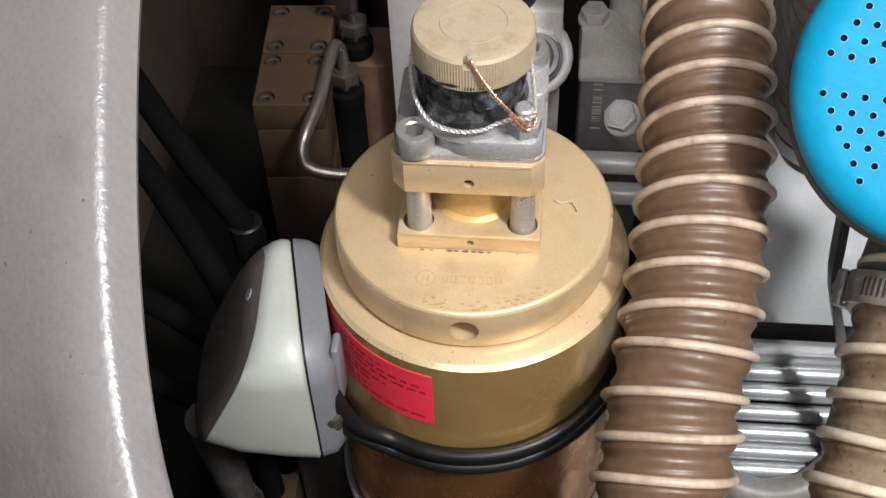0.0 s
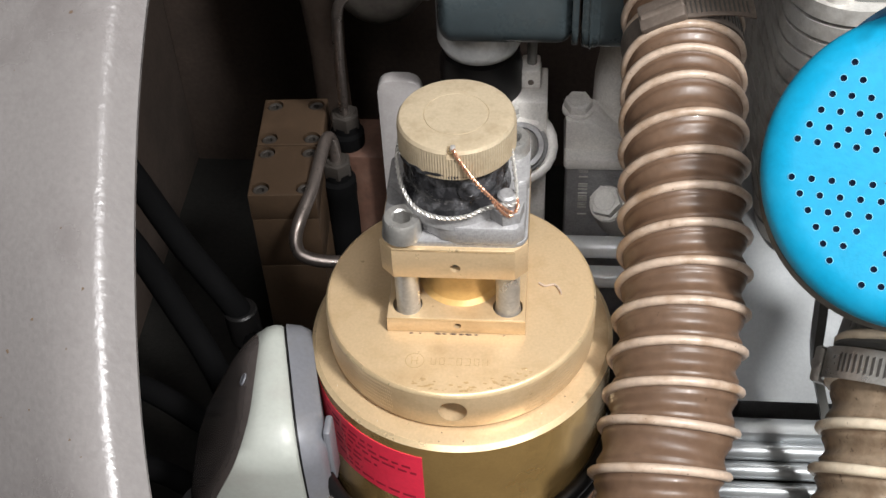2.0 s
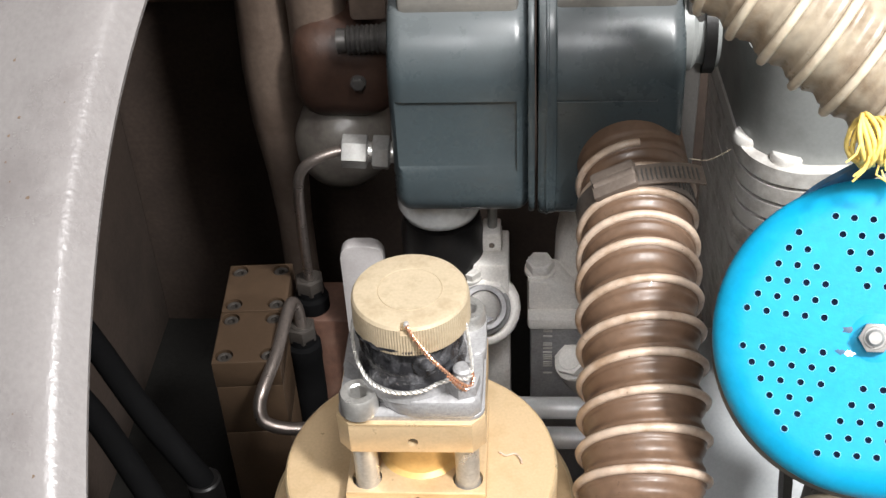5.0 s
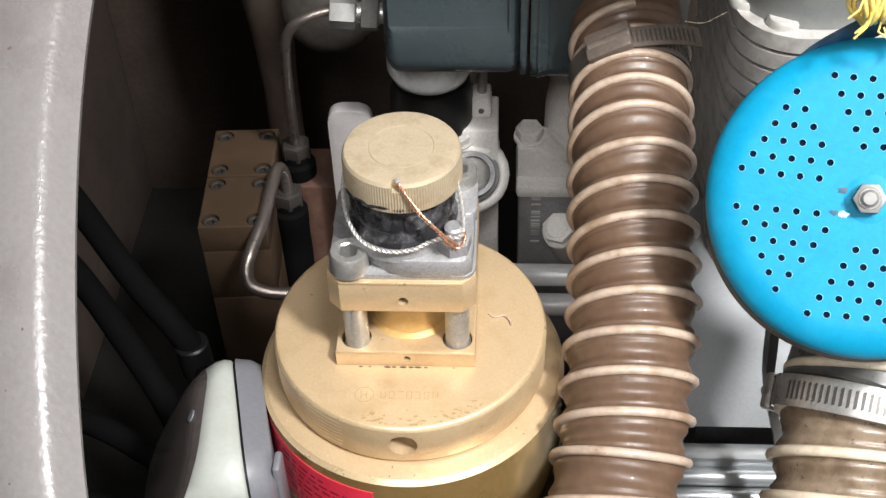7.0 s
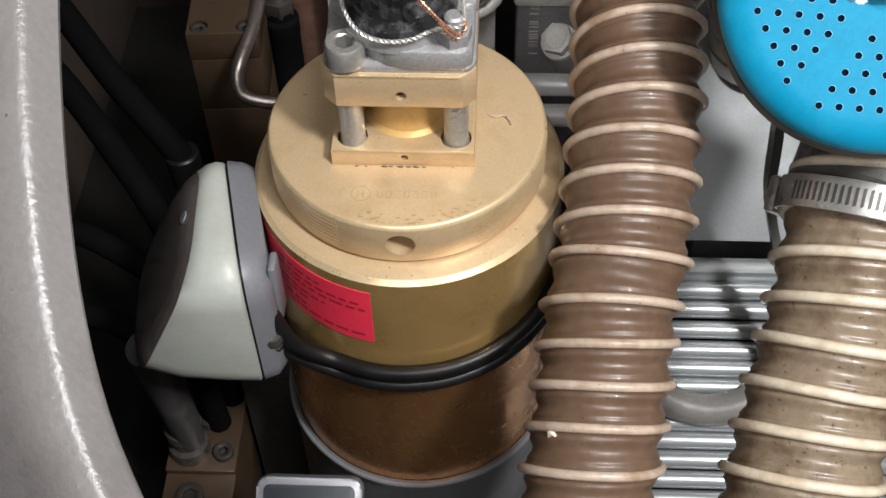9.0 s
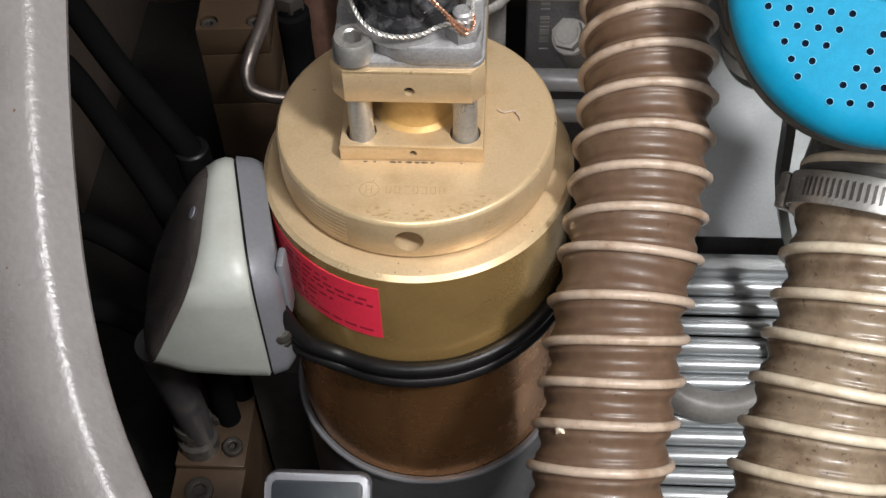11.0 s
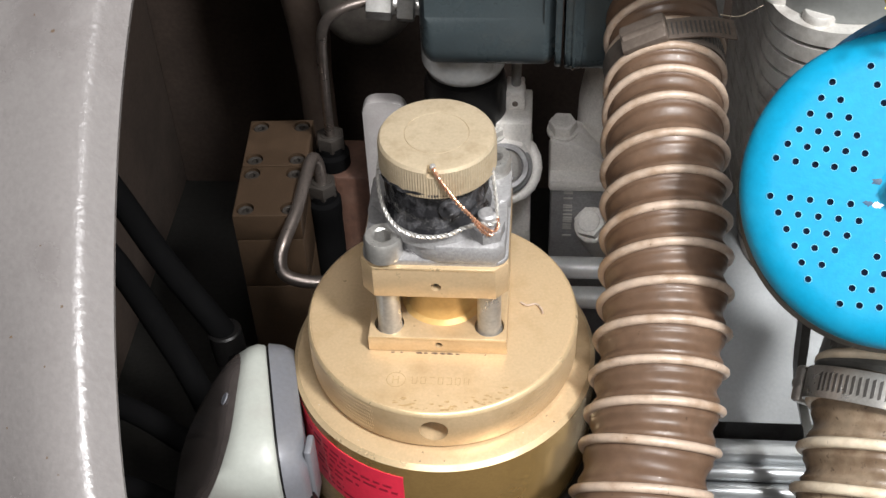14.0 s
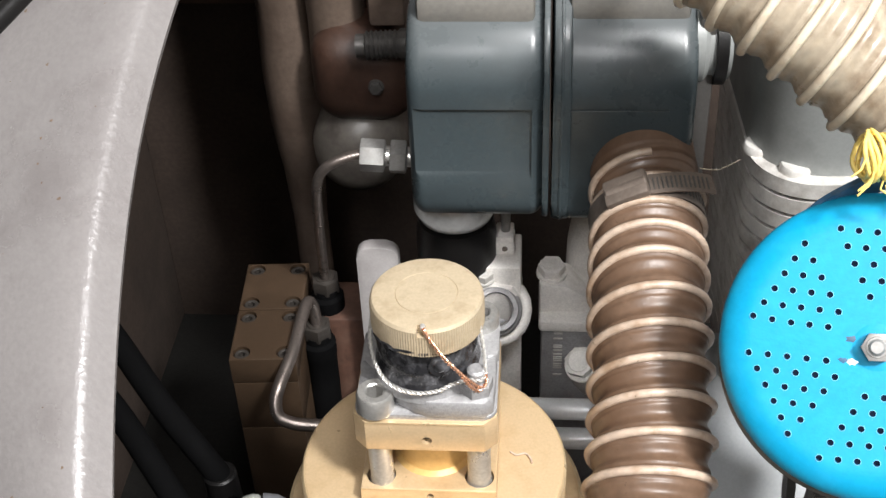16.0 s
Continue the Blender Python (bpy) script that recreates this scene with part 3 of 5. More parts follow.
    part("ribbed_bar", sweep(even([a + off, b + off], 60)[0], lambda i: 3.0 if i % 2 else 2.6, 12), TARNISHED, t, "brownish ribbed bar")


build_shell()


# ---------------------------------------------------------------- filter column
def build_column():
    t = thing("filter_housing", "gold anodised filter housing with knurled screw lid, standing upright", "filter housing", (0, 0, 0))
    part("body", lathe([(50, 214), (60.4, 214), (60.4, 276.4), (50, 276.4)], seg=128, closed=True), GOLD_BODY, t, smooth=20)
    part("lower_body", lathe([(50, 100), (60.3, 100), (60.3, 213.8), (50, 213.8)], seg=128, closed=True), GOLD_LOWER, t, "lower body, shade and dark reflection put into its gold", smooth=20)
    part("shoulder", lathe([(50, 276.6), (60.4, 276.6), (58.6, 278.2), (53.5, 280.0), (50, 280.0)], seg=128, closed=True), GOLD, t, "matt gold shoulder under the lid", smooth=20)
    part("edge_glint", lathe([(60.2, 276.4), (60.46, 276.55), (58.62, 278.26), (58.3, 278.1)], seg=128, closed=True), GOLD_GLINT, t, "turned edge, highlight put on as a paler strip")
    lid = part("lid", lathe([(0, 280.6), (50.5, 280.6), (52.2, 281.4), (52.7, 282.6), (52.7, 298.2), (52.4, 299.1), (51.7, 299.7), (50.6, 300), (0, 300)], seg=128), GOLD, t, "matt gold screw lid", smooth=25)
    cut(lid, [rod((0.4, -60, 290.8), (0.4, -40, 290.8), 5.3, 32, 0)])
    part("spanner_hole", lathe([(0, 0), (5.28, 0), (5.28, 1), (0, 1)], (0.4, -41.5, 290.8), (0, -1, 0), 32), GOLD, lid, "blind spanner hole")
    part("edge_glint", lathe([(52.6, 298.3), (52.76, 298.3), (52.46, 299.2), (51.74, 299.8), (51.5, 299.6)], seg=128, closed=True), GOLD_GLINT, lid, "turned edge, highlight put on as a paler strip")
    # knurling bands on the lid's side: short raised ridges
    bm = bmesh.new()
    for i in range(420):
        a = 2 * math.pi * i / 420
        if 245 < math.degrees(a) < 300:
            continue
        ca, sa = math.cos(a), math.sin(a)
        for z in range(7):
            zc = 284.5 + z * 2.0
            aa = a + (0.0075 if z % 2 else 0)
            ca, sa = math.cos(aa), math.sin(aa)
            r0, r1, w = 52.6, 52.95, 0.3
            tip = bm.verts.new((r1 * ca, r1 * sa, zc))
            c4 = [bm.verts.new((r0 * ca - x * sa, r0 * sa + x * ca, zc + z_)) for x, z_ in ((-w, 0), (0, 0.9), (w, 0), (0, -0.9))]
            for q in range(4):
                bm.faces.new((c4[q], c4[(q + 1) % 4], tip))
    tagged(part("knurling", bm, GOLD, lid), kind="stuff")
    part("lower_sleeve", lathe([(55, 0), (61.5, 0), (62.5, 129), (63.4, 130), (63.4, 132.6), (62.9, 133.4), (60.6, 133.4), (60.5, 131), (55, 131)], seg=96, closed=True), SLEEVE, t, "dark grey lower sleeve", smooth=30)
    part("sleeve_rim", lathe([(62.6, 131.6), (63.6, 131.8), (63.6, 133), (63, 133.7), (62.1, 133.7), (62.1, 133.3)], seg=96, closed=True), GREY_BACK, t, "pale rim of the sleeve", smooth=30)
    # sticker, curved round the body
    bm = bmesh.new()
    cols = 26
    a0, a1 = radians(192), radians(259.2)
    grid = []
    for i in range(cols + 1):
        a = a0 + (a1 - a0) * i / cols
        up = 271.5 - 0.6 * i / cols
        lowz = 240.0 + 0.8 * math.sin(i * 0.5) * 0.3
        grid.append([[bm.verts.new((r * math.cos(a), r * math.sin(a), z)) for z in (lowz, up)] for r in (60.42, 60.62)])
    for (ia, oa), (ib, ob_) in zip(grid, grid[1:]):
        bm.faces.new((oa[0], ob_[0], ob_[1], oa[1]))
        bm.faces.new((ia[0], ia[1], ib[1], ib[0]))
        bm.faces.new((ia[1], oa[1], ob_[1], ib[1]))
        bm.faces.new((ia[0], ib[0], ob_[0], oa[0]))
    for g in (grid[0], grid[-1]):
        bm.faces.new((g[0][0], g[0][1], g[1][1], g[1][0]))
    sticker = part("warning_sticker", bm, RED, t, "creased red warning sticker with dark print", smooth=60)
    own, last = bmesh.new(), None
    for k in range(13):
        a, z = radians(221.5 + 3.5 * k / 12 + 0.5 * math.sin(k * 1.7)), 271 - 30.5 * k / 12
        cur = [own.verts.new((60.70 * math.cos(a + w), 60.70 * math.sin(a + w), z)) for w in (-0.006 - 0.003 * math.sin(k), 0.006)]
        if last:
            own.faces.new((last[0], cur[0], cur[1], last[1]))
        last = cur
    part("crease", own, RED_FADED, sticker, "pale worn crease")
    rng = random.Random(8)
    for row, (z, first, last) in enumerate(((266.3, 0.30, 0.70), (262.8, 0.34, 0.93), (259.6, 0.45, 0.98), (255.2, 0.32, 0.72), (252.0, 0.30, 0.62), (247.2, 0.40, 0.60), (243.9, 0.46, 0.95))):
        s = first
        while s < last:
            w = rng.uniform(0.03, 0.085)
            pa, pb = a0 + (a1 - a0) * s, a0 + (a1 - a0) * min(s + w, last)
            n = 3
            bm = bmesh.new()
            prev = None
            for k in range(n + 1):
                a = pa + (pb - pa) * k / n
                cur = [bm.verts.new((60.68 * math.cos(a), 60.68 * math.sin(a), zz)) for zz in (z - 0.65, z + 0.65)]
                if prev:
                    bm.faces.new((prev[0], cur[0], cur[1], prev[1]))
                prev = cur
            part("print_bar", bm, RED_INK, sticker)
            s += w + 0.02
    # stamped marks on the lid
    bm = bmesh.new()
    lathe([(3.3, 0), (3.6, 0), (3.6, 0.05), (3.3, 0.05)], (-14.5, -36.5, 299.98), (0, 0, 1), 36, bm, closed=True)
    for x0 in (-15.6, -13.6):
        box((x0 - 0.18, -38.2, 299.98), (x0 + 0.18, -34.8, 300.04), 0, bm)
    box((-15.6, -36.7, 299.98), (-13.6, -36.4, 300.04), 0, bm)
    for k in range(7):
        x0 = -8.5 + k * 3.2
        for seg_ in range(4):
            if rng.random() < 0.8:
                dx, dy = ((0, 0), (1.7, 0), (0, 1.6), (0, -1.6))[seg_]
                if seg_ < 2:
                    box((x0 + dx, -38.0, 299.98), (x0 + dx + 0.22, -34.9, 300.03), 0, bm)
                else:
                    box((x0, -36.5 + dy - 0.1, 299.98), (x0 + 1.8, -36.5 + dy + 0.12, 300.03), 0, bm)
    part("stamped_marks", bm, material("stamp_shade", (0.46, 0.325, 0.165), 0.5, 0.4), lid, "faint stamped ring and bars")
    # greasy dirt along the base block
    bm = bmesh.new()
    for x, w in ((-17, 1.0), (-13.5, 0.7), (-7, 1.6), (-4.5, 1.2), (-1, 1.5), (2.0, 1.3), (4.5, 1.6), (7.5, 0.9), (18, 0.5)):
        lathe([(0, 0.25), (w * 0.5, 0.2), (w, 0)], (x, -23.1, 300), (0, 0, 1), 9, bm, wobble=lambda i, k, w=w: rng.uniform(-0.3, 0.1) * w if k else 0)
    for v in bm.verts:
        v.co.y = -23.1 + (v.co.y + 23.1) * 0.35
    tagged(part("dirt_line", bm, SPECK, lid), "dark grime")
    rim = random.Random(21)
    for k in range(60):
        a = radians(rim.uniform(252, 306))
        d, w = 50.4 - 4.5 * rim.random() ** 2, rim.uniform(0.3, 1.3)
        own = lathe([(0, 0.1), (w * 0.6, 0.08), (w, 0)], (d * math.cos(a), d * math.sin(a), 299.99), (0, 0, 1), 9, wobble=lambda i, q, w=w: rim.uniform(-0.4, 0.2) * w if q else 0)
        for v in own.verts:
            v.co.y = d * math.sin(a) + (v.co.y - d * math.sin(a)) * 0.45
        part("oil_spot", own, OIL_STAIN, lid)
    for k in range(9):
        a, d = radians(rim.uniform(215, 330)), rim.uniform(53.6, 57.6)
        part("dust_grain", lathe([(0, 0.3), (0.2, 0.2), (0.26, 0)], (d * math.cos(a), d * math.sin(a), 280.0 - (d - 53.5) * 0.34), (0, 0, 1), 6), rim.choice((SPECK, HOSE_RIB_PALE)), t)
    return t


column = build_column()


def build_strap():
    t = thing("cable_loop", "black twin-core cable looped round the filter housing", "cable", (0, -62, 205))
    middle = [Vector(q) for q in ((-53.0, -56.0, 253), (-48.6, -57.0, 239.5), (-42.2, -56.6, 228.5))]
    tilt = [Vector(q) for q in ((3.2, -1.0, 1.6), (3.0, -1.0, 2.2), (1.6, -0.8, 3.6))]
    heights = ((243, 220.4), (258, 221.2), (272, 222), (287, 222.8), (302, 224.6), (317, 226.8), (332, 229.6), (347, 231.6), (5, 232), (30, 232), (55, 232))
    for name, thick, r, side in (("cord", 3.1, 63.9, 1), ("cord", 3.1, 63.9, -1), ("web", 2.6, 63.2, 0)):
        pts = [q + e * side for q, e in zip(middle, tilt)]
        pts += [Vector((r * math.cos(radians(a)), r * math.sin(radians(a)), z + 3.9 * side)) for a, z in heights]
        part(name, sweep(even(spline(pts, 12), 150)[0], thick, 14), RUBBER, t, smooth=80)


build_strap()


def bolt_shank(parent, x, y, z0, z1, r=5.0):
    bm = lathe([(0, z0), (r * 0.86, z0), (r, z0 + 1), (r * 0.86, z0 + 1.8), (r, z0 + 2.6), (r * 0.86, z0 + 3.4), (r, z0 + 4.2), (r * 0.9, z0 + 5.2), (r * 0.9, z1), (0, z1)], (x, y, 0), seg=28)
    return part("shank", bm, STEEL, parent, smooth=30)


def build_valve():
    t = thing("pressure_valve", "cast aluminium pressure valve on a gold flange, bolted onto the lid", "valve", (0, 0, 300))
    base = part("base_block", prism([(-26, -22.6), (26, -22.6), (26, 27), (-26, 27)], 300, 308, 0.6), GOLD, t, "gold square base block", smooth=25)
    cut(base, [rod((0.6, -25, 304.2), (0.6, -19, 304.2), 1.35, 20, 0)] + [rod((x, y, 302), (x, y, 312), 5.6, 28, 0) for x, y in ((-18.6, -15.5), (19.2, -15.5))])
    # dark discs put the shade inside the drilled holes
    part("pin_hole", lathe([(0, 0), (1.34, 0), (1.34, 0.4), (0, 0.4)], (0.6, -20.2, 304.2), (0, -1, 0), 16), SCREW_DARK, base)
    for x in (-18.6, 19.2):
        part("bolt_hole", lathe([(0, 0), (5.58, 0), (5.58, 0.4), (0, 0.4)], (x, -15.5, 302.3), (0, 0, 1), 28), SCREW_DARK, base)
    part("neck", lathe([(0, 308), (16.2, 308), (14.2, 309.2), (13.8, 311), (13.8, 331), (0, 331)], (1.0, 0, 0), seg=64), AMBER, t, "amber anodised round neck", smooth=40)
    c = 4.6
    fl = part("flange", prism([(-26.5 + c, -22.6), (26.5 - c, -22.6), (26.5, -22.6 + c), (26.5, 27 - c), (26.5 - c, 27), (-26.5 + c, 27), (-26.5, 27 - c), (-26.5, -22.6 + c)], 329.5, 344.4, 0.7), GOLD, t, "gold flange with cut corners", smooth=25)
    cut(fl, [rod((0.6, -25, 335), (0.6, -18, 335), 1.9, 20, 0)])
    part("pin_hole", lathe([(0, 0), (1.89, 0), (1.89, 0.4), (0, 0.4)], (0.6, -19.5, 335), (0, -1, 0), 16), SCREW_DARK, fl)
    # casting: low plate, raised lug towards one corner, round boss
    body = prism(rounded(52, 48, 5, 5, 0.3, 3), 344.4, 346.6, 0.7)
    prism([(-12, -14), (-3.5, -20.5), (2, -22.0), (22, -22.0), (25.2, -19), (25.6, -8), (25.6, 22), (21, 26.5), (-14, 26.5), (-25, 15), (-25, -2), (-18, -4.5)], 346, 354.5, 1.6, body)
    lathe([(20.5, 353), (19.8, 356), (19.4, 357.4), (19.0, 359), (18.6, 360), (0, 360)], (0.5, -1, 0), (0, 0, 1), 64, body)
    prism(rounded(13, 26, 4, 5, 19.8, 14), 350, 355.5, 1.2, body)
    # pale strips laid along the front edges as their highlight
    part("edge_glint", box((-21.8, -22.95, 343.5), (21.8, -22.3, 344.5), 0.3), GOLD_GLINT, fl, "chamfered edge, highlight put on as a paler strip")
    part("edge_glint", box((-25.9, -22.95, 307.2), (25.9, -22.3, 308.1), 0.3), GOLD_GLINT, base, "chamfered edge, highlight put on as a paler strip")
    part("valve_body", body, CAST, t, "rough cast aluminium valve body", smooth=40)
    part("greased_neck", lathe([(0, 357), (19.0, 357), (19.4, 359), (18.4, 361), (18.0, 364), (18.6, 367), (17.6, 370), (17.2, 380), (0, 380)], (0.5, -1, 0), seg=64), GREASE, t, "threaded neck smeared with black grease", smooth=60)
    lug = bmesh.new()
    lathe([(0, 0), (4.4, 0), (3.9, 0.9), (2.4, 1.3), (1.6, 0.9), (0, 0.8)], (6.2, -18.0, 369.3), (0.25, -0.93, 0.25), 24, lug)
    rg = random.Random(11)
    for k in range(8):
        a = radians(rg.uniform(215, 300))
        w, zc = rg.uniform(2.0, 5.0), rg.uniform(378.0, 378.9)
        own = bmesh.new()
        cen = own.verts.new((0.5 + 20.75 * math.cos(a), -2 + 20.75 * math.sin(a), zc))
        ring = [own.verts.new((0.5 + 20.5 * math.cos(a + w * math.cos(q) / 20), -2 + 20.5 * math.sin(a + w * math.cos(q) / 20), zc + rg.uniform(0.5, 1.1) * math.sin(q))) for q in [i * 0.6283 for i in range(10)]]
        for i in range(10):
            own.faces.new((ring[i], ring[(i + 1) % 10], cen))
        part("grease_smear", own, GREASE, t)
    part("seal_lug", lug, GREASE, t, "small grease-smeared lug")
    teeth = 132
    cap = part("cap", lathe([(0, 377), (19.2, 377), (19.9, 377.8), (20.5, 378), (20.5, 387), (20.2, 388.6), (19.5, 389.7), (18.4, 390), (11.2, 390), (11.05, 389.7), (10.9, 390), (0, 390)], (1.3, -2.2, -0.8), seg=teeth * 2,
                            wobble=lambda i, k: -0.28 if (k in (3, 4) and i % 2) else 0), GOLD_CAP, t, "worn gold screw cap with fine knurling and scribed ring", smooth=30)
    cut(cap, [box((-0.6, -25, 386), (2.0, -19.2, 392), 0)])
    for x, y in ((-18.0, -16.8), (19.2, 20)):
        socket_screw(t, (x, y, 346.2 if y < 0 else 353), 6.9, 8.4)
    for x, y in ((-18.0, -16.8), (19.2, -15.5)):
        bolt_shank(t, x, y, 303, 330)
    part("hex_nut_seat", prism([(6.2 * math.cos(math.pi / 3 * i + 0.3) + 19.0, 6.2 * math.sin(math.pi / 3 * i + 0.3) - 14.8) for i in range(6)], 354.4, 359.5, 0.5), CAST, t, smooth=25)
    part("stud_end", rod((19.0, -14.8, 359), (19.0, -14.8, 365), 3.4, 24, 0.8), CAST, t)
    return t


valve = build_valve()


def build_seal():
    t = thing("wire_seal", "tinned stranded wire loop with a copper seal twist on the cap", "wire seal", (18, -18, 358))
    loop = [(-18.8, -1, 378)] + [(0.5 + 20.6 * math.cos(radians(a)), -1.5 + 21.0 * math.sin(radians(a)), z) for a, z in
            ((190, 371), (205, 364), (225, 360.2), (245, 359.2), (265, 359.4), (285, 360.2), (300, 361.5))] + [(16.5, -18.5, 362.5), (20.6, -17.8, 362), (22.2, -15.8, 364), (21.6, -12, 371), (20.2, -8, 379)]
    twisted_wire(loop, 0.44, 0.27, 2, t, "wire_loop", WIRE, "silvery stranded wire")
    twisted_wire([(1.6, -21.2, 389.4), (3.6, -23.0, 386), (8.2, -23.8, 378.5), (11.6, -23.6, 373.5), (15.4, -22.4, 367.6), (18.6, -20.8, 362.6), (21.2, -18.6, 358.6)], 0.40, 0.30, 2, t, "copper_twist", COPPER, "bright copper wire twist")
    twisted_wire([(14.3, -22.8, 368.5), (16.5, -22.6, 364.5), (18.6, -21.2, 360.6), (20.6, -19.6, 358.6), (22.6, -17.8, 361), (22.4, -16.0, 364)], 0.36, 0.3, 2, t, "copper_tail", COPPER)
    part("seal_crimp", box((0.4, -21.4, 388.2), (2.4, -19.0, 390.0), 0.8), WIRE, t)


build_seal()

chip_thread = thing("thread_scrap", "pale scrap of thread lying on the gold lid", "scrap", (34, 2, 300))
part("strand", sweep(even(spline([(30.5, 4.5, 300.6), (33, 2.8, 300.7), (36.5, 3.6, 300.8), (38.6, 1.2, 300.7), (39.2, -1.2, 300.6)], 8), 24)[0], 0.42, 6), HOSE_RIB, chip_thread)


# ---------------------------------------------------------------- gauge box on the column's side
def build_gauge():
    t = thing("gauge_box", "pale grey plastic gauge with smoked window, on the filter housing", "gauge", (-75, -35, 212))

    def loft(sections, mat, name, label="", parent=None):
        bm = bmesh.new()
        rings = []
        for x, k, my, y0, y1, z0, z1, r in sections:
            rings.append([bm.verts.new((x + k * (b - 250) + my * (a + 33), a, b)) for a, b in rounded(y1 - y0, z1 - z0, r, 7, (y0 + y1) / 2, (z0 + z1) / 2)])
        for a, b in zip(rings, rings[1:]):
            n = len(a)
            for k in range(n):
                bm.faces.new((a[k], a[(k + 1) % n], b[(k + 1) % n], b[k]))
        bm.faces.new(rings[0])
        bm.faces.new(rings[-1][::-1])
        return part(name, bm, mat, parent or t, label, smooth=50)
    loft([(-64.3, 0, -0.25, -65, 1, 211, 283, 16), (-65.4, 0, -0.25, -66.5, 2, 210, 284, 17), (-73, 0.12, -0.2, -67.5, 2, 210.5, 285, 18), (-84, 0.30, -0.12, -67.5, 1, 211, 285, 19), (-93.6, 0.48, -0.08, -65.5, -1, 213.5, 283.5, 20)], GREY_PLASTIC, "cover", "pale grey plastic cover, rounded")
    loft([(-53.5, 0, -0.25, -58, 2, 214, 279, 13), (-57.5, 0, -0.25, -63, 3, 211, 282, 15), (-63.4, 0, -0.25, -65.5, 2.5, 209.5, 284.5, 17)], GREY_BACK, "back_housing", "blue-grey back half with dirt")
    loft([(-63.3, 0, -0.25, -65, 1.5, 210.5, 283.5, 16.5), (-64.4, 0, -0.25, -65, 1.5, 210.5, 283.5, 16.5)], RUBBER, "gasket", "dark joint between the halves")
    loft([(-93.8, 0.48, -0.08, -65.5, -1, 213.5, 283.5, 20), (-96.3, 0.50, -0.11, -63.5, -4, 216, 281, 20), (-98.0, 0.52, -0.13, -59, -8, 220, 277, 18), (-98.5, 0.52, -0.13, -55, -12, 224, 273, 15)], SMOKED, "window", "dark smoked display window")
    # faint reflection on the window, laid on as a pale dot
    part("window_glint", lathe([(0, 0), (2.6, 0), (2.3, 0.5), (0, 0.5)], (-83.4, -31, 278.4), (-0.82, -0.1, 0.57), 20), GREY_BACK, t, "small pale dot put on for a reflection")
    part("lug", box((-48.6, -56.5, 249), (-45.6, -47, 279.5), 1.3), GREY_BACK, t, "rounded grey fixing lug")
    part("cable_gland", lathe([(0, -7), (4.2, -7), (4.2, -3), (3.6, -2.4), (3.6, -1.4), (4.4, -0.8), (4.4, 2.2), (3.2, 4), (0, 4)], (-50.6, -59.5, 241.5), (0.12, -0.25, 0.96), 22), GLASSY, t, "grubby clear cable gland", smooth=35)
    return t


gauge = build_gauge()

# ---------------------------------------------------------------- hoses, blue strainer
hose("spiral_hose", [(86.8, 146, 349), (89, 123, 341), (88.4, 94.7, 334), (87, 65, 329), (86.8, 40, 320), (86, 5, 305), (83.5, -20, 293), (80, -47, 279), (76.6, -61, 271), (73.5, -86, 254), (69.8, -112, 236), (64, -150, 205), (58, -185, 170)],
     25.6, 14.75, HOSE_WALL, HOSE_RIB, "brown translucent spiral hose with cream ribs", 0.079, 14.5, 2.6)
hose("spiral_hose", [(176, -2, 305), (171, -22, 290), (166, -38, 279), (160.5, -62, 261), (153.5, -84, 243), (145.5, -112, 221), (137, -140, 196), (128, -170, 165)],
     29.5, 16.2, HOSE_WALL_PALE, HOSE_RIB_PALE, "grubby pale brown spiral hose with white ribs", 0.1)
hose("spiral_hose", [(90.8, 91.8, 485.3), (117.4, 78, 469.6), (141.4, 66.9, 454), (165.3, 55.9, 437.4), (192, 43.9, 419), (224.2, 27.4, 395.1)],
     24.4, 14.35, HOSE_WALL_CLEAR, HOSE_RIB_PALE, "pale translucent spiral hose with white ribs", 0.5)
hose_clamp("hose_clamp", (88.6, 110, 337.3), (0.12, -0.94, -0.3), 24.6, 11, "tarnished steel worm-drive clamp round the brown hose", (0.35, -0.4, 0.25), (-0.2, -0.45, 0.33), 1.15, steel=TARNISHED)
hose_clamp("hose_clamp", (169, -28, 286.5), (-0.22, -0.78, -0.6), 30.5, 12, "bright slotted steel clamp on the pale hose", (-0.2, -0.5, 0.65), (-0.75, 0.62, -0.5), 0.0)


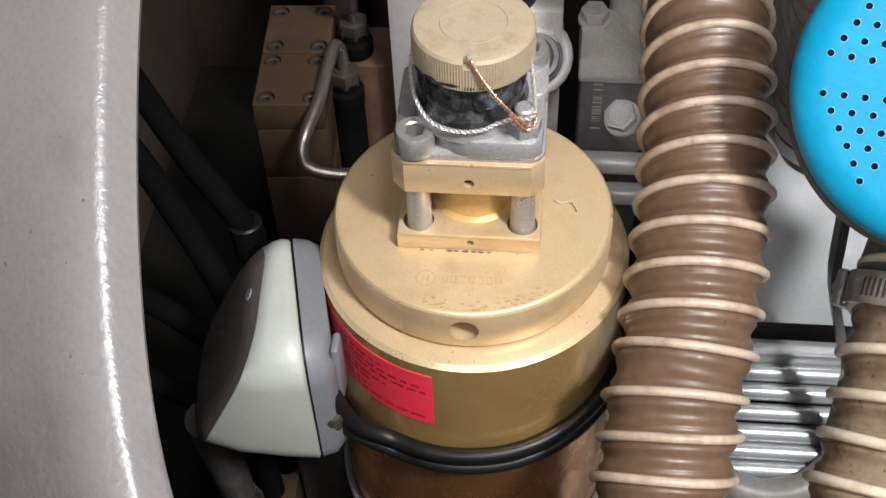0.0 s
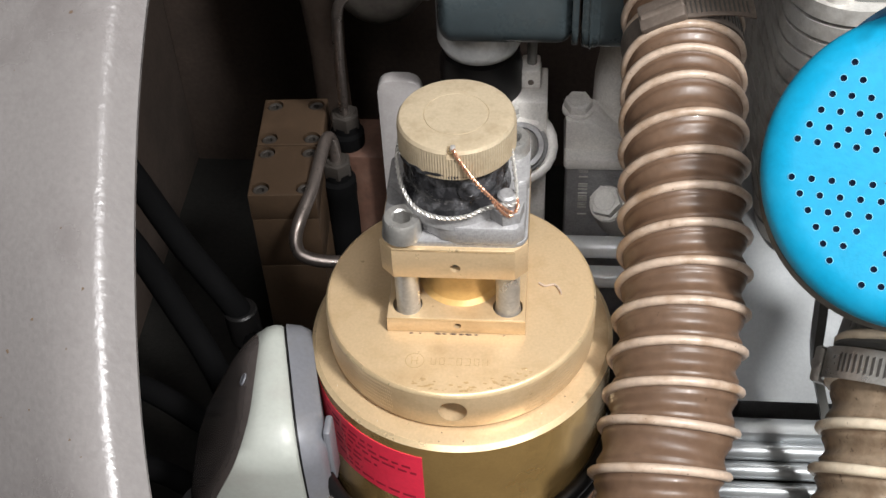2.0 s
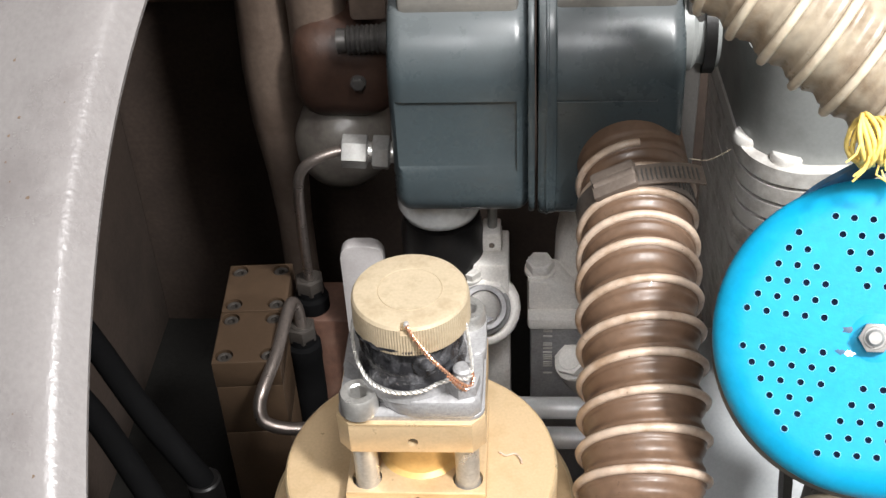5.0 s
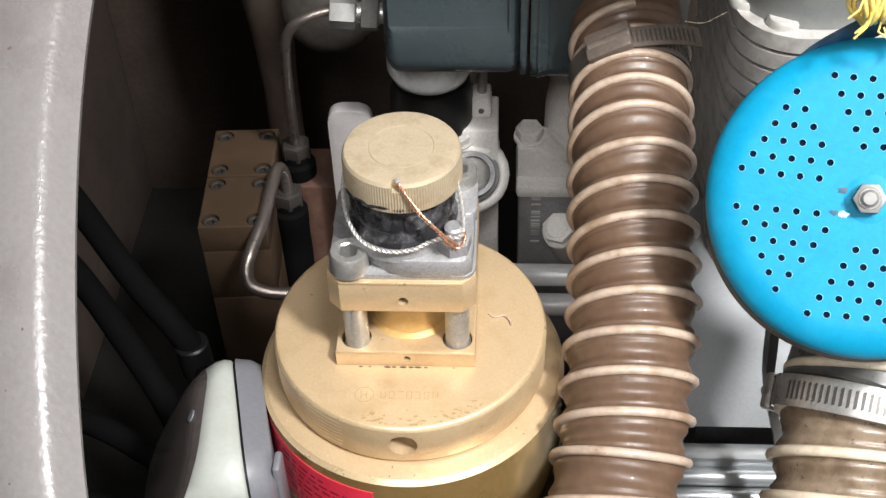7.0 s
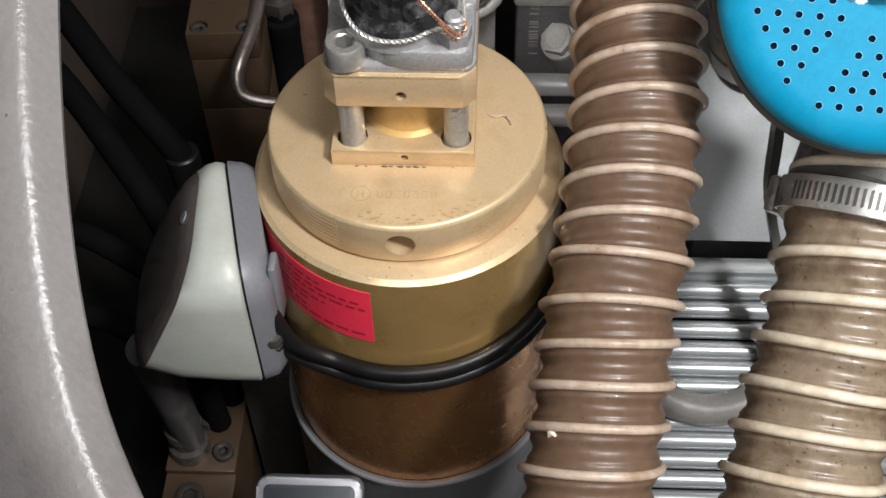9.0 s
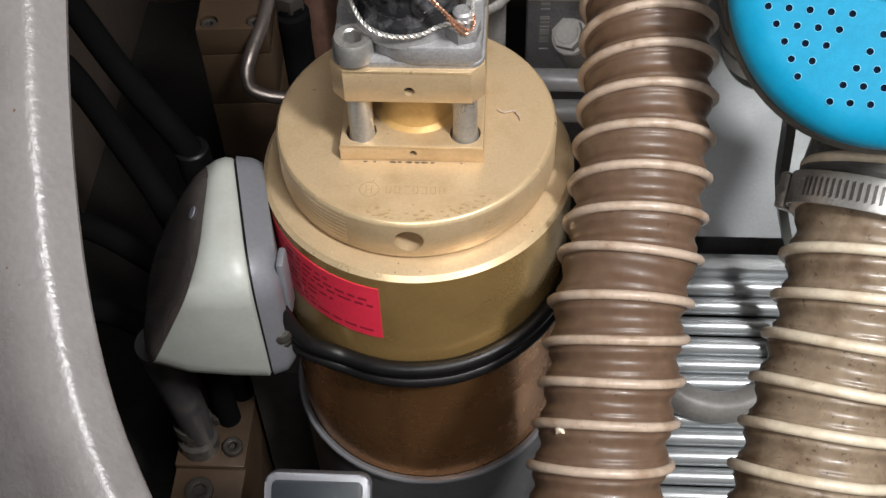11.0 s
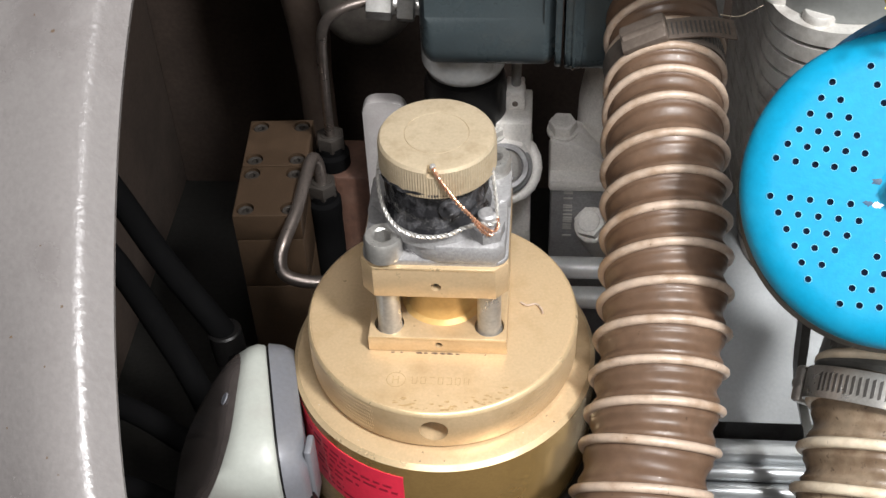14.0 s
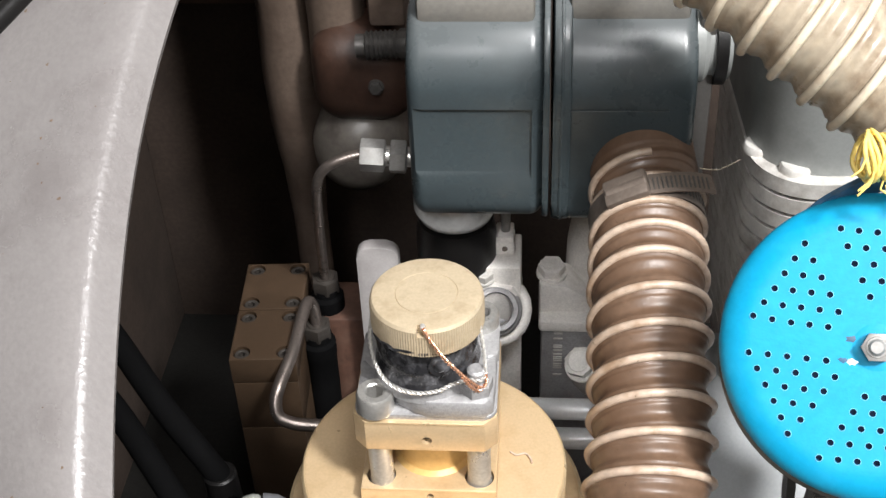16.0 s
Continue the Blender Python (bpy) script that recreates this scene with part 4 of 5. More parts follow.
def build_strainer():
    n = Vector((-0.25, -0.716, 0.65)).normalized()
    c = Vector((154.2, -19.9, 383.3))
    t = thing("strainer_lid", "bright blue plastic strainer lid with triangular groups of holes", "strainer lid", c)
    u = (Vector((-1, 0, 0)) - n * Vector((-1, 0, 0)).dot(n)).normalized()
    v = n.cross(u).normalized()
    if v.z > 0:
        v = -v

    def at(a, b, h):
        return c + u * a + v * b + n * h
    R = 53.0
    roll = [(R - 12 + 12 * math.sin(q * math.pi / 20), -8 + 8 * math.cos(q * math.pi / 20)) for q in range(10, -1, -1)]
    bm = lathe([(R - 3, -17), (R - 1.0, -16), (R, -12)] + roll + [(0, 0), (0, -2.2), (R - 12, -2.2), (R - 5, -8), (R - 3, -17)], c, n, 112)
    cover = part("cover", bm, BLUE, t, smooth=50)
    cutter, spots = bmesh.new(), []
    # six triangular fields of holes
    k = 53.0 / 285
    for sec in range(6):
        rot = sec * math.pi / 3
        for row in range(6):
            count = (5, 5, 4, 3, 2, 1)[row]
            x0 = (-226, -211, -196, -181, -168, -156)[row]
            for j in range(count):
                x, y = (x0 + j * 34.5) * k, (14 + row * 29.5 + j * 3.0) * k
                a, b = (-x) * math.cos(rot) - y * math.sin(rot), (-x) * math.sin(rot) + y * math.cos(rot)
                rod(at(a, b, -5), at(a, b, 3), 1.12, 12, 0, cutter)
                spots.append((a, b))
    cut(cover, [cutter])
    # thin ring of paler blue round every hole
    burr = None
    for a, b in spots:
        if burr is None:
            home = at(a, b, 0)
            burr = part("hole_rim", lathe([(1.13, -0.1), (1.36, -0.05), (1.33, 0.08), (1.15, 0.1)], home, n, 14, closed=True), BLUE_EDGE, t)
        else:
            twin = new("hole_rim", burr.data)
            twin.parent, twin.location = t, burr.location + (at(a, b, 0) - home) * MM
    # near-black disc stands for the shade seen through the holes
    part("hole_shade_disc", lathe([(0, -6), (R - 10, -6), (R - 10, -2.4), (0, -2.4)], c, n, 64), HOLE, t, "navy disc added behind the holes as their inner shade")
    part("boss", lathe([(0, 0), (8.0, 0.02), (6.0, 0.35), (0, 0.35)], c, n, 40), BLUE, t)
    hex_bolt(t, at(0, 0, 0.3), 9.2, 4.5, n, NUT_STEEL, False, "hex_nut", 0.2)
    part("stud_end", rod(at(0, 0, 4), at(0, 0, 7), 2.8, 20, 0.8), NUT_STEEL, t)
    rf = random.Random(9)
    for name, ca, cb, size, mat, say in (("paint_flake", 8.0, 5.2, 1.9, WHITE_OIL, "whitish flake"), ("scuff", 8.0, -2.6, 2.4, BLUE_DARK, "dark scuffed patch"), ("scuff", 11.0, 4.6, 1.6, BLUE_DARK, "dark scuffed patch")):
        own = bmesh.new()
        mid = own.verts.new(at(ca, cb, 0.22))
        ring = [own.verts.new(at(ca + size * rf.uniform(0.6, 1.3) * math.cos(q * 0.524), cb + 0.6 * size * rf.uniform(0.6, 1.2) * math.sin(q * 0.524), 0.03)) for q in range(12)]
        for q in range(12):
            own.faces.new((ring[q], ring[(q + 1) % 12], mid))
        part(name, own, mat, t, say)
    part("rim_flange", lathe([(44, -27), (52, -27), (53, -25.5), (53, -21), (51.5, -19.5), (44, -19)], at(1.8, 2.4, 0), n, 96, closed=True), RIM_GREY, t, "dark grey canister rim", smooth=40)
    part("canister", lathe([(0, -75), (40, -75), (43, -72), (43, -30), (46, -18), (44, -12), (0, -12)], c, n, 72), RIM_GREY, t, "dark grey filter canister under the lid", smooth=40)
    # bent strap that holds the lid
    bm = sweep(even(spline([at(26, -40, -13), at(17, -48, -10), at(4, -55, -8), at(-12, -62, -7), at(-40, -73, -6)], 8), 26)[0], 0, bm=None, shape=[(-1.2, -4.2), (1.2, -4.2), (1.2, 4.2), (-1.2, 4.2)])
    part("strap", bm, BLUE_DARK, t, "worn blue strap", smooth=30)
    return t


strainer = build_strainer()

spigot = thing("spigot", "dark dirty pipe spigot under the blue lid, feeding the pale hose", "pipe", (175, 0, 300))
part("pipe", rod((196, 40, 322), (168, -26, 287), 28.6, 48, 1.5), RIM_GREY, spigot, smooth=40)

crumb = thing("dirt_crumb", "cream crumb of dirt stuck on the brown hose", "crumb", (54.6, -109, 259.5))
part("crumb", lathe([(0, -1.2), (2.2, -1.0), (1.9, 0.5), (0.9, 1.1), (0, 1.2)], (54.8, -108.6, 259.4), (-0.65, -0.45, 0.6), 9, wobble=lambda i, k: 0.5 * math.sin(i * 2.7 + k)), HOSE_RIB_PALE, crumb)
strand = thing("stray_strand", "thin pale strand caught between clamp and fins", "strand", (113, 128, 353))
part("fibre", sweep(even(spline([(112, 128, 353.3), (119.4, 128, 352.4), (124.1, 128, 354.6), (129.5, 128.5, 357.8)], 8), 20)[0], 0.22, 6), HOSE_RIB_PALE, strand)

strut = thing("spigot_strut", "dark grey flat strut beside the spigot", "strut", (160, 55, 0))
part("bar", sweep(even(spline([(156, 64, 262), (158, 60, 231), (160, 55, 201), (167, 40, 175), (172, 30, 150), (174, 26, 0)], 8), 30)[0], 0, shape=[(-5.5, -2), (5.5, -2), (5.5, 2), (-5.5, 2)]), RIM_GREY, strut, smooth=30)
part("clip_piece", lathe([(0, -4), (11, -4), (12, -3), (12, 3), (11, 4), (0, 4)], (172, 22, 300), (-0.3, -0.75, 0.6), 36), HOSE_GREY, strut, "round grey clip")

cord = thing("yellow_cord", "frayed yellow cord wound in a bundle", "cord", (156, 12, 443))
rngc = random.Random(3)
for k in range(22):
    pts = []
    tilt, shift = rngc.uniform(-0.4, 0.4), rngc.uniform(-1.0, 1.0)
    for i in range(25):
        a = 2 * math.pi * i / 24
        pts.append(Vector((156 + k * 1.35 - 10 + 1.2 * math.sin(2 * a + k), 12 + 8 * math.cos(a) + rngc.uniform(-0.5, 0.5), 443 - 4 + shift + 7.5 * math.sin(a) + tilt * 4 * math.cos(a))))
    part("turn", sweep(pts, 0.85, 6, cap=False), YELLOW, cord, smooth=80)
for k in range(9):
    q = Vector((156 + rngc.uniform(-12, 14), 12 - 8, 443 - 4 + rngc.uniform(-7, 4)))
    part("frayed_end", sweep([q, q + Vector((rngc.uniform(-2, 2), -2, -2)), q + Vector((rngc.uniform(-5, 4), -3, rngc.uniform(-6, -3)))], 0.35, 5), YELLOW, cord)
part("clip", rod((156 + 6, 12 - 9, 443 - 1), (156 + 20, 12 - 11, 443 + 3), 3.2, 16, 0.6), BLUE_DARK, cord, "blue metal clip")


# ---------------------------------------------------------------- black canister
def build_canister():
    t = thing("oil_separator", "black plastic separator box with a central seam", "separator", (43, 140, 358))

    yz = Matrix(((0, 0, 1, 0), (1, 0, 0, 0), (0, 1, 0, 0), (0, 0, 0, 1)))

    def outline(y0, y1, z0, z1, low, high):
        pts = []
        for cy, cz, r, q in ((y1 - high, z1 - high, high, 0), (y0 + high, z1 - high, high, 1), (y0 + low, z0 + low, low, 2), (y1 - low, z0 + low, low, 3)):
            for i in range(9):
                a = math.pi / 2 * (q + i / 8)
                pts.append((cy + r * math.cos(a), cz + r * math.sin(a)))
        return pts
    def shell_half(x0, x1, y0, y1, z0, z1, low, high):
        """Box with rounded ends: outlines shrunk step by step towards both ends."""
        own, rings, e = bmesh.new(), [], 7.0
        stops = [(x0 + e - e * math.sin(q * math.pi / 10), e - e * math.cos(q * math.pi / 10)) for q in range(5, -1, -1)]
        stops += [(x1 - e + e * math.sin(q * math.pi / 10), e - e * math.cos(q * math.pi / 10)) for q in range(0, 6)]
        for x, s in stops:
            rings.append([own.verts.new((x, a, b)) for a, b in outline(y0 + s, y1 - s, z0 + s, z1 - s, low - s * 0.6, high - s)])
        for a, b in zip(rings, rings[1:]):
            for k in range(len(a)):
                own.faces.new((a[k], a[(k + 1) % len(a)], b[(k + 1) % len(a)], b[k]))
        own.faces.new(rings[0])
        own.faces.new(rings[-1][::-1])
        return own
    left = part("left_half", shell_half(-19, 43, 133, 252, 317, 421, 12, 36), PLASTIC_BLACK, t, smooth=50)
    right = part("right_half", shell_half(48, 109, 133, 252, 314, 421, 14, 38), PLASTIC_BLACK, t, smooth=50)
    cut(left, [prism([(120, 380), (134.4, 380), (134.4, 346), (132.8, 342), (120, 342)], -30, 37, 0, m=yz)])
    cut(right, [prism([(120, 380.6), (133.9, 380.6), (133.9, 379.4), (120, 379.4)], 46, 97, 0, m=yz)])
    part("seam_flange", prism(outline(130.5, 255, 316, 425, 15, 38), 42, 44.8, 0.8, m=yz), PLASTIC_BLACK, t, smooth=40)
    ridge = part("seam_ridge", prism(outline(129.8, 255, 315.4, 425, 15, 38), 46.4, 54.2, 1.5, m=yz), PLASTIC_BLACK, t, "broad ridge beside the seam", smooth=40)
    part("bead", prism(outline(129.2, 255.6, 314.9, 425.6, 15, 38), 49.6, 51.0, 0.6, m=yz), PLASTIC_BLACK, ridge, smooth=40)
    part("top_step", box((-14, 149, 412), (38, 250, 427), 3), PLASTIC_DUSTY, t, "dusty stepped top cover")
    part("top_step", box((53, 151, 412), (105, 250, 428), 3), PLASTIC_DUSTY, t, "dusty stepped top cover")
    part("outlet_collar", lathe([(0, 0), (20, 0), (20, 4), (18, 6), (18, 16), (0, 16)], (108, 165, 398), (1, 0, 0), 48), HEAD_GREY, t, "grey outlet collar")
    part("outlet_ring", lathe([(15, 0), (20.5, 0), (20.5, 5), (15, 5)], (117, 165, 398), (1, 0, 0), 48, closed=True), RUBBER, t, "black sealing ring")
    part("hose_socket", rod((87, 140, 347), (86, 165, 353), 22, 48, 1), PLASTIC_BLACK, t)


build_canister()

spin = thing("drain_bowl", "whitened metal bowl with a black collar below the separator", "bowl", (-2, 178, 0))
part("bowl", lathe([(0, 287), (13, 287), (19, 290), (21.4, 295.5), (21.4, 316.8), (0, 316.8)], (-2, 178, 0), seg=56), WHITE_OIL, spin, smooth=60)
part("collar", lathe([(0, 0), (21, 0), (21, 278), (19.5, 286.6), (0, 286.6)], (-2, 179, 0), seg=48), RUBBER, spin, "black collar")


def pipe(name, pts, r, mat, label, cat="pipe", seg=16):
    t = thing(name, label, cat, pts[0])
    part("tube", sweep(even(spline(pts, 12), max(24, 10 * len(pts)))[0], r, seg), mat, t, smooth=80)
    return t


p1 = pipe("steel_pipe", [(-77, 190, 232), (-76, 185, 247), (-73.3, 174, 279), (-69.5, 161, 314), (-66, 158.5, 327), (-59, 158.5, 333.5), (-48, 161, 336.5), (-40, 161.7, 336.3)], 2.6, PIPE_STEEL, "thin bent steel pipe running to the separator")
hex_bolt(p1, (-46, 161.6, 336.4), 14, 12, (1, 0.03, -0.08), NUT_STEEL, False, "union_nut")
hex_bolt(p1, (-31.5, 162, 335.3), 15, 8, (1, 0.03, -0.08), NUT_STEEL, False, "lock_nut", 0.3)
part("adaptor", rod((-34, 162, 335.5), (-18, 162.5, 334.5), 5, 20), STEEL, p1)
pipe("steel_pipe", [(-80, 168, 220), (-81, 168.5, 232), (-83, 165, 237.5), (-84.5, 150, 236), (-86, 130, 233), (-90, 112, 228), (-91.5, 105, 223), (-90, 100.5, 217.5), (-85, 99, 214.5), (-76, 99, 212.6), (-60, 100, 212)], 3.3, PIPE_STEEL, "looped steel pipe beside the bronze block")
for x, y, z in ((-77, 190, 234), (-80, 168, 219)):
    f = thing("pipe_fitting", "black screwed pipe fitting with a hexagon nut", "fitting", (x, y, z - 45))
    part("fitting_body", lathe([(0, -80), (8.4, -80), (9, -44), (9, -22), (9.4, -21), (9.4, -12), (7.5, -10), (7.5, -6), (0, -6)], (x, y, z), (0, 0, 1), 28), CABLE, f, smooth=40)
    hex_bolt(f, (x, y, z - 8), 14, 9, (0, 0, 1), SCREW_DARK, False, "union_nut", 0.2)


def build_block():
    t = thing("valve_block", "stacked bronze-coloured valve block with socket screws", "valve block", (-101, 165, 0))
    turn = Matrix.Translation((-101, 126, 0)) @ Matrix.Rotation(radians(3.4), 4, "Z") @ Matrix.Translation((101, -126, 0))
    for lo, hi in (((-118.7, 126, 215.4), (-84, 165.2, 232)), ((-118.7, 165.8, 215.4), (-84, 205, 232))):
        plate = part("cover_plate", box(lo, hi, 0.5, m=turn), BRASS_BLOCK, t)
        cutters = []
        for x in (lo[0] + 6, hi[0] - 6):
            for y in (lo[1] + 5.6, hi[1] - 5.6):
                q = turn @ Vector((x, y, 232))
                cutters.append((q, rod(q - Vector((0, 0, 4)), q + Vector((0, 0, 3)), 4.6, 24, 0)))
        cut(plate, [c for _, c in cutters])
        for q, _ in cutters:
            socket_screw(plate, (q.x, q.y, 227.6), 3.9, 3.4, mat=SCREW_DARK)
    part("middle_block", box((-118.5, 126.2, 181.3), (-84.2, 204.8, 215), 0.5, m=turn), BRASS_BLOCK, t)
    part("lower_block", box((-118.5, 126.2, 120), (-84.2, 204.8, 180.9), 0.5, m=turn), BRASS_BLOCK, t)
    part("foot", box((-116, 130, 0), (-86, 200, 119.7), 0.5, m=turn), DARK, t)
    return t


build_block()
side_cast = thing("side_casting", "red-brown oxide painted casting beside the bronze block", "casting", (-70, 180, 0))
part("casting", box((-82, 178, 0), (-50, 212, 214), 2), RUST, side_cast)


# ---------------------------------------------------------------- pump castings behind the column
def build_castings():
    t = thing("pump_flange", "upright grey cast flange plate with a rounded top", "flange", (-40, 170, 0))
    bm = prism(rounded(22, 110, 6.5, 7, -43, 219.5), 0, 8, 0.8, m=Matrix(((1, 0, 0, 0), (0, 0, 1, 166), (0, 1, 0, 0), (0, 0, 0, 1))))
    part("plate", bm, CAST_SMOOTH, t)
    part("foot", box((-52, 150, 0), (0, 190, 190), 2), CAST, t)
    t = thing("cylinder_head", "cast aluminium head with an open round port and bolts", "cylinder head", (20, 160, 0))
    part("block", box((13.5, 165, 0), (32, 195, 263.5), 1.2), CAST_PALE, t)
    m = Vector((0.15, -0.75, 0.65)).normalized()
    c = Vector((18.6, 158.0, 241.1))
    part("port", lathe([(8.6, 3), (9.2, 4.6), (11.4, 5), (12.2, 4), (12.6, 2.4), (13.6, 2.0), (14.4, 0.4), (14.6, -1), (14.6, -40), (0, -40), (0, -9), (8.6, -9)], c, m, 56), CAST, t, "open round port", smooth=35)
    arm = prism([(c.x - 1, c.z + 13), (c.x + 9, c.z + 10.5), (c.x + 14, c.z + 2), (c.x + 13, c.z - 6), (c.x + 6, c.z - 18), (c.x - 12, c.z - 34), (c.x - 24, c.z - 40), (c.x - 24, c.z + 4), (c.x - 14, c.z + 13)], -26, -4, 1.5,
                m=Matrix.Translation((0, c.y, 0)) @ Matrix(((1, 0, 0, 0), (0, 0, -1, 0), (0, 1, 0, 0), (0, 0, 0, 1))))
    part("arm", arm, CAST_PALE, t, "cast arm round the port")
    wrap = []
    side = Vector((1, 0, 0)) - m * m.x
    side.normalize()
    up = m.cross(side)
    for k in range(13):
        a = radians(105 - 17.5 * k)
        wrap.append(c + side * (17.2 * math.cos(a)) + up * (17.2 * math.sin(a)) - m * (3 + 0.25 * k))
    part("rib", sweep(wrap, 3.2, 12), CAST_PALE, t, "rounded cast rib round the port", smooth=60)
    hex_bolt(t, (12.5, 167, 255), 9.5, 6, (0, -0.2, 1), CAST_BRIGHT, True, "hex_bolt", 0.2)
    xz = Matrix(((1, 0, 0, 0), (0, 0, 1, 0), (0, 1, 0, 0), (0, 0, 0, 1)))
    for y in (175.5, 184.5):
        part("fork", box((18.2, y, 263.8), (28.4, y + 4.0, 272.5), 1.2), CAST_PALE, t, "pale fork cheek")
    part("fork_bridge", box((18.6, 174.8, 272.2), (28.0, 189.2, 275.8), 1.2), CAST_PALE, t)
    part("fork_pin", rod((23.3, 174.6, 268.2), (23.3, 189.4, 268.2), 1.5, 16, 0.4), TARNISHED, t)
    part("riser", rod((23.6, 182, 275.6), (25.2, 179, 358), 2.5, 16), NUT_STEEL, t, "slim upright rod")
    t = thing("end_bracket", "cast aluminium bracket with raised marks and a hexagon bolt", "bracket", (60, 190, 0))
    # front in dark metal, ledge and gusset pale: light put into colour
    part("pillar", box((43, 179, 0), (80, 215, 209), 2), CAST, t, "cast face, shade put into its darker metal")
    part("ledge", box((41.5, 175.5, 209.3), (82, 215, 217), 2.2), CAST_PALE, t)
    g = bmesh.new()
    prof = [(42, 217), (80, 217), (80, 219), (57, 235), (42, 237)]
    prism(prof, 184, 206, 1.2, g, m=Matrix(((1, 0, 0, 0), (0, 0, 1, 0), (0, 1, 0, 0), (0, 0, 0, 1))))
    part("gusset", g, CAST_PALE, t)
    hex_bolt(t, (48.3, 194, 236.4), 13, 7.5, (0, -0.1, 1), CAST_PALE, True, "hex_bolt", 0.5)
    hex_bolt(t, (66.0, 168.0, 192.7), 15, 9, (-0.25, -0.55, 0.8), CAST_PALE, True, "hex_bolt", 0.1)
    part("bolt_boss", lathe([(0, -30), (12, -30), (10, 0), (0, 0)], (66.0, 168.0, 192.7), (-0.25, -0.55, 0.8), 32), CAST_PALE, t)
    rr = random.Random(5)
    for k in range(7):
        z = 209 - k * 5.2
        for dz in (0, 1.5, 3.0):
            if rr.random() < 0.75:
                part("raised_bar", box((50, 178.3, z + dz - 0.35 - 3), (55, 179.4, z + dz + 0.35 - 3), 0), CAST_BRIGHT, t)
    part("end_dome", lathe([(0, 0), (20, 0), (19, 40), (16, 60), (12, 76), (0, 80)], (76, 214, 206), (0, 0, 1), 40), CAST_PALE, t)


build_castings()


# ---------------------------------------------------------------- cooler behind and below the hoses
def build_cooler():
    t = thing("tube_cooler", "silver cooler of stacked tubes under a sheet cover", "cooler", (150, 20, 0))
    view_dn = Vector((-0.007, -0.226, -0.181))
    start = Vector((133, 73, 134))
    for i, dy in enumerate((62, 96, 132, 168, 200, 232, 264, 296, 328, 362, 397, 432, 467, 502)):
        q = start + view_dn * dy
        part("tube", rod((20, q.y, q.z), (240, q.y, q.z), 4.65 if i % 3 else 4.9, 20), SILVER, t, smooth=80)
    q = start + view_dn * 22
    part("header_bar", box((20, q.y - 6, q.z - 8), (240, q.y + 4, q.z + 4), 1), SILVER, t)
    part("back_sheet", box((20, -60, 0), (240, 40, 60), 1, m=Matrix.Translation((0, 40, -25))), DARK, t)
    mt = Matrix.Translation((130, 76, 142)) @ Matrix.Rotation(radians(38), 4, "X")
    part("cover_sheet", box((-34, 0, -3), (115, 120, 0), 0.8, m=mt), SHEET, t, "plain silver sheet cover")
    for y, z in ((116, 217), (106, 206)):
        part("side_tube", rod((36, y, z - 6), (100, y, z - 6), 5.6, 24), BRIGHT_TUBE, t, smooth=80)
    return t


build_cooler()
pipe("drain_hose", [(98, 32, 106), (112, 18, 98), (124, 11, 93.5), (134, 8, 91.5), (145, 7, 91), (158, 9, 93), (170, 15, 97), (184, 28, 105)], 8.2, HOSE_DULL, "short sagging grey hose before the cooler tubes", "hose", 24)


# ---------------------------------------------------------------- finned cylinder
def build_cylinder():
    t = thing("finned_cylinder", "cast aluminium cylinder with rounded cooling fins", "cylinder", (190, 190, 0))
    turn = Matrix.Translation((196, 200, 343)) @ Matrix.Rotation(radians(2), 4, "Z")
    # dark core and webs put the shade between the fins into colour
    part("barrel", lathe([(0, -230), (48, -230), (48, 0), (0, 0)], turn.translation, (0, 0, 1), seg=56), FIN_SHADE, t)
    for k in range(15):
        z = -k * 10.0
        part("fin", prism(rounded(119 - 0.4 * k, 138, 29, 14), z - 7.9, z, 1.8, m=turn), CAST_BRIGHT, t, smooth=30)
        part("web", prism(rounded(105, 124, 23, 12), z - 9.9, z - 8.0, 0, m=turn), FIN_SHADE, t, "recess between the fins, shade put into its dark colour", smooth=30)
    part("head", prism(rounded(117.4, 130, 32, 14, 0.4, 3), 0.2, 46, 4, m=turn), HEAD_GREY, t, "smooth grey head", smooth=50)
    for x, y in ((143.1, 159.2), (157.4, 142.5)):
        part("boss", lathe([(0, 0), (7.5, 0), (7.5, 2.5), (6.5, 4), (0, 4.4)], (x, y, 342.6), (0, 0, 1), 28), CAST_BRIGHT, t, "round pale boss", smooth=40)
    part("crankcase", box((150, 140, 0), (250, 260, 170), 6), CAST, t)
    return t


build_cylinder()
stay = thing("stay_bar", "dull grey upright stay between separator and cylinder", "bar", (114, 150, 0))
part("bar", box((109, 150, 0), (117, 162, 420), 1.5), DARK_STEEL, stay)


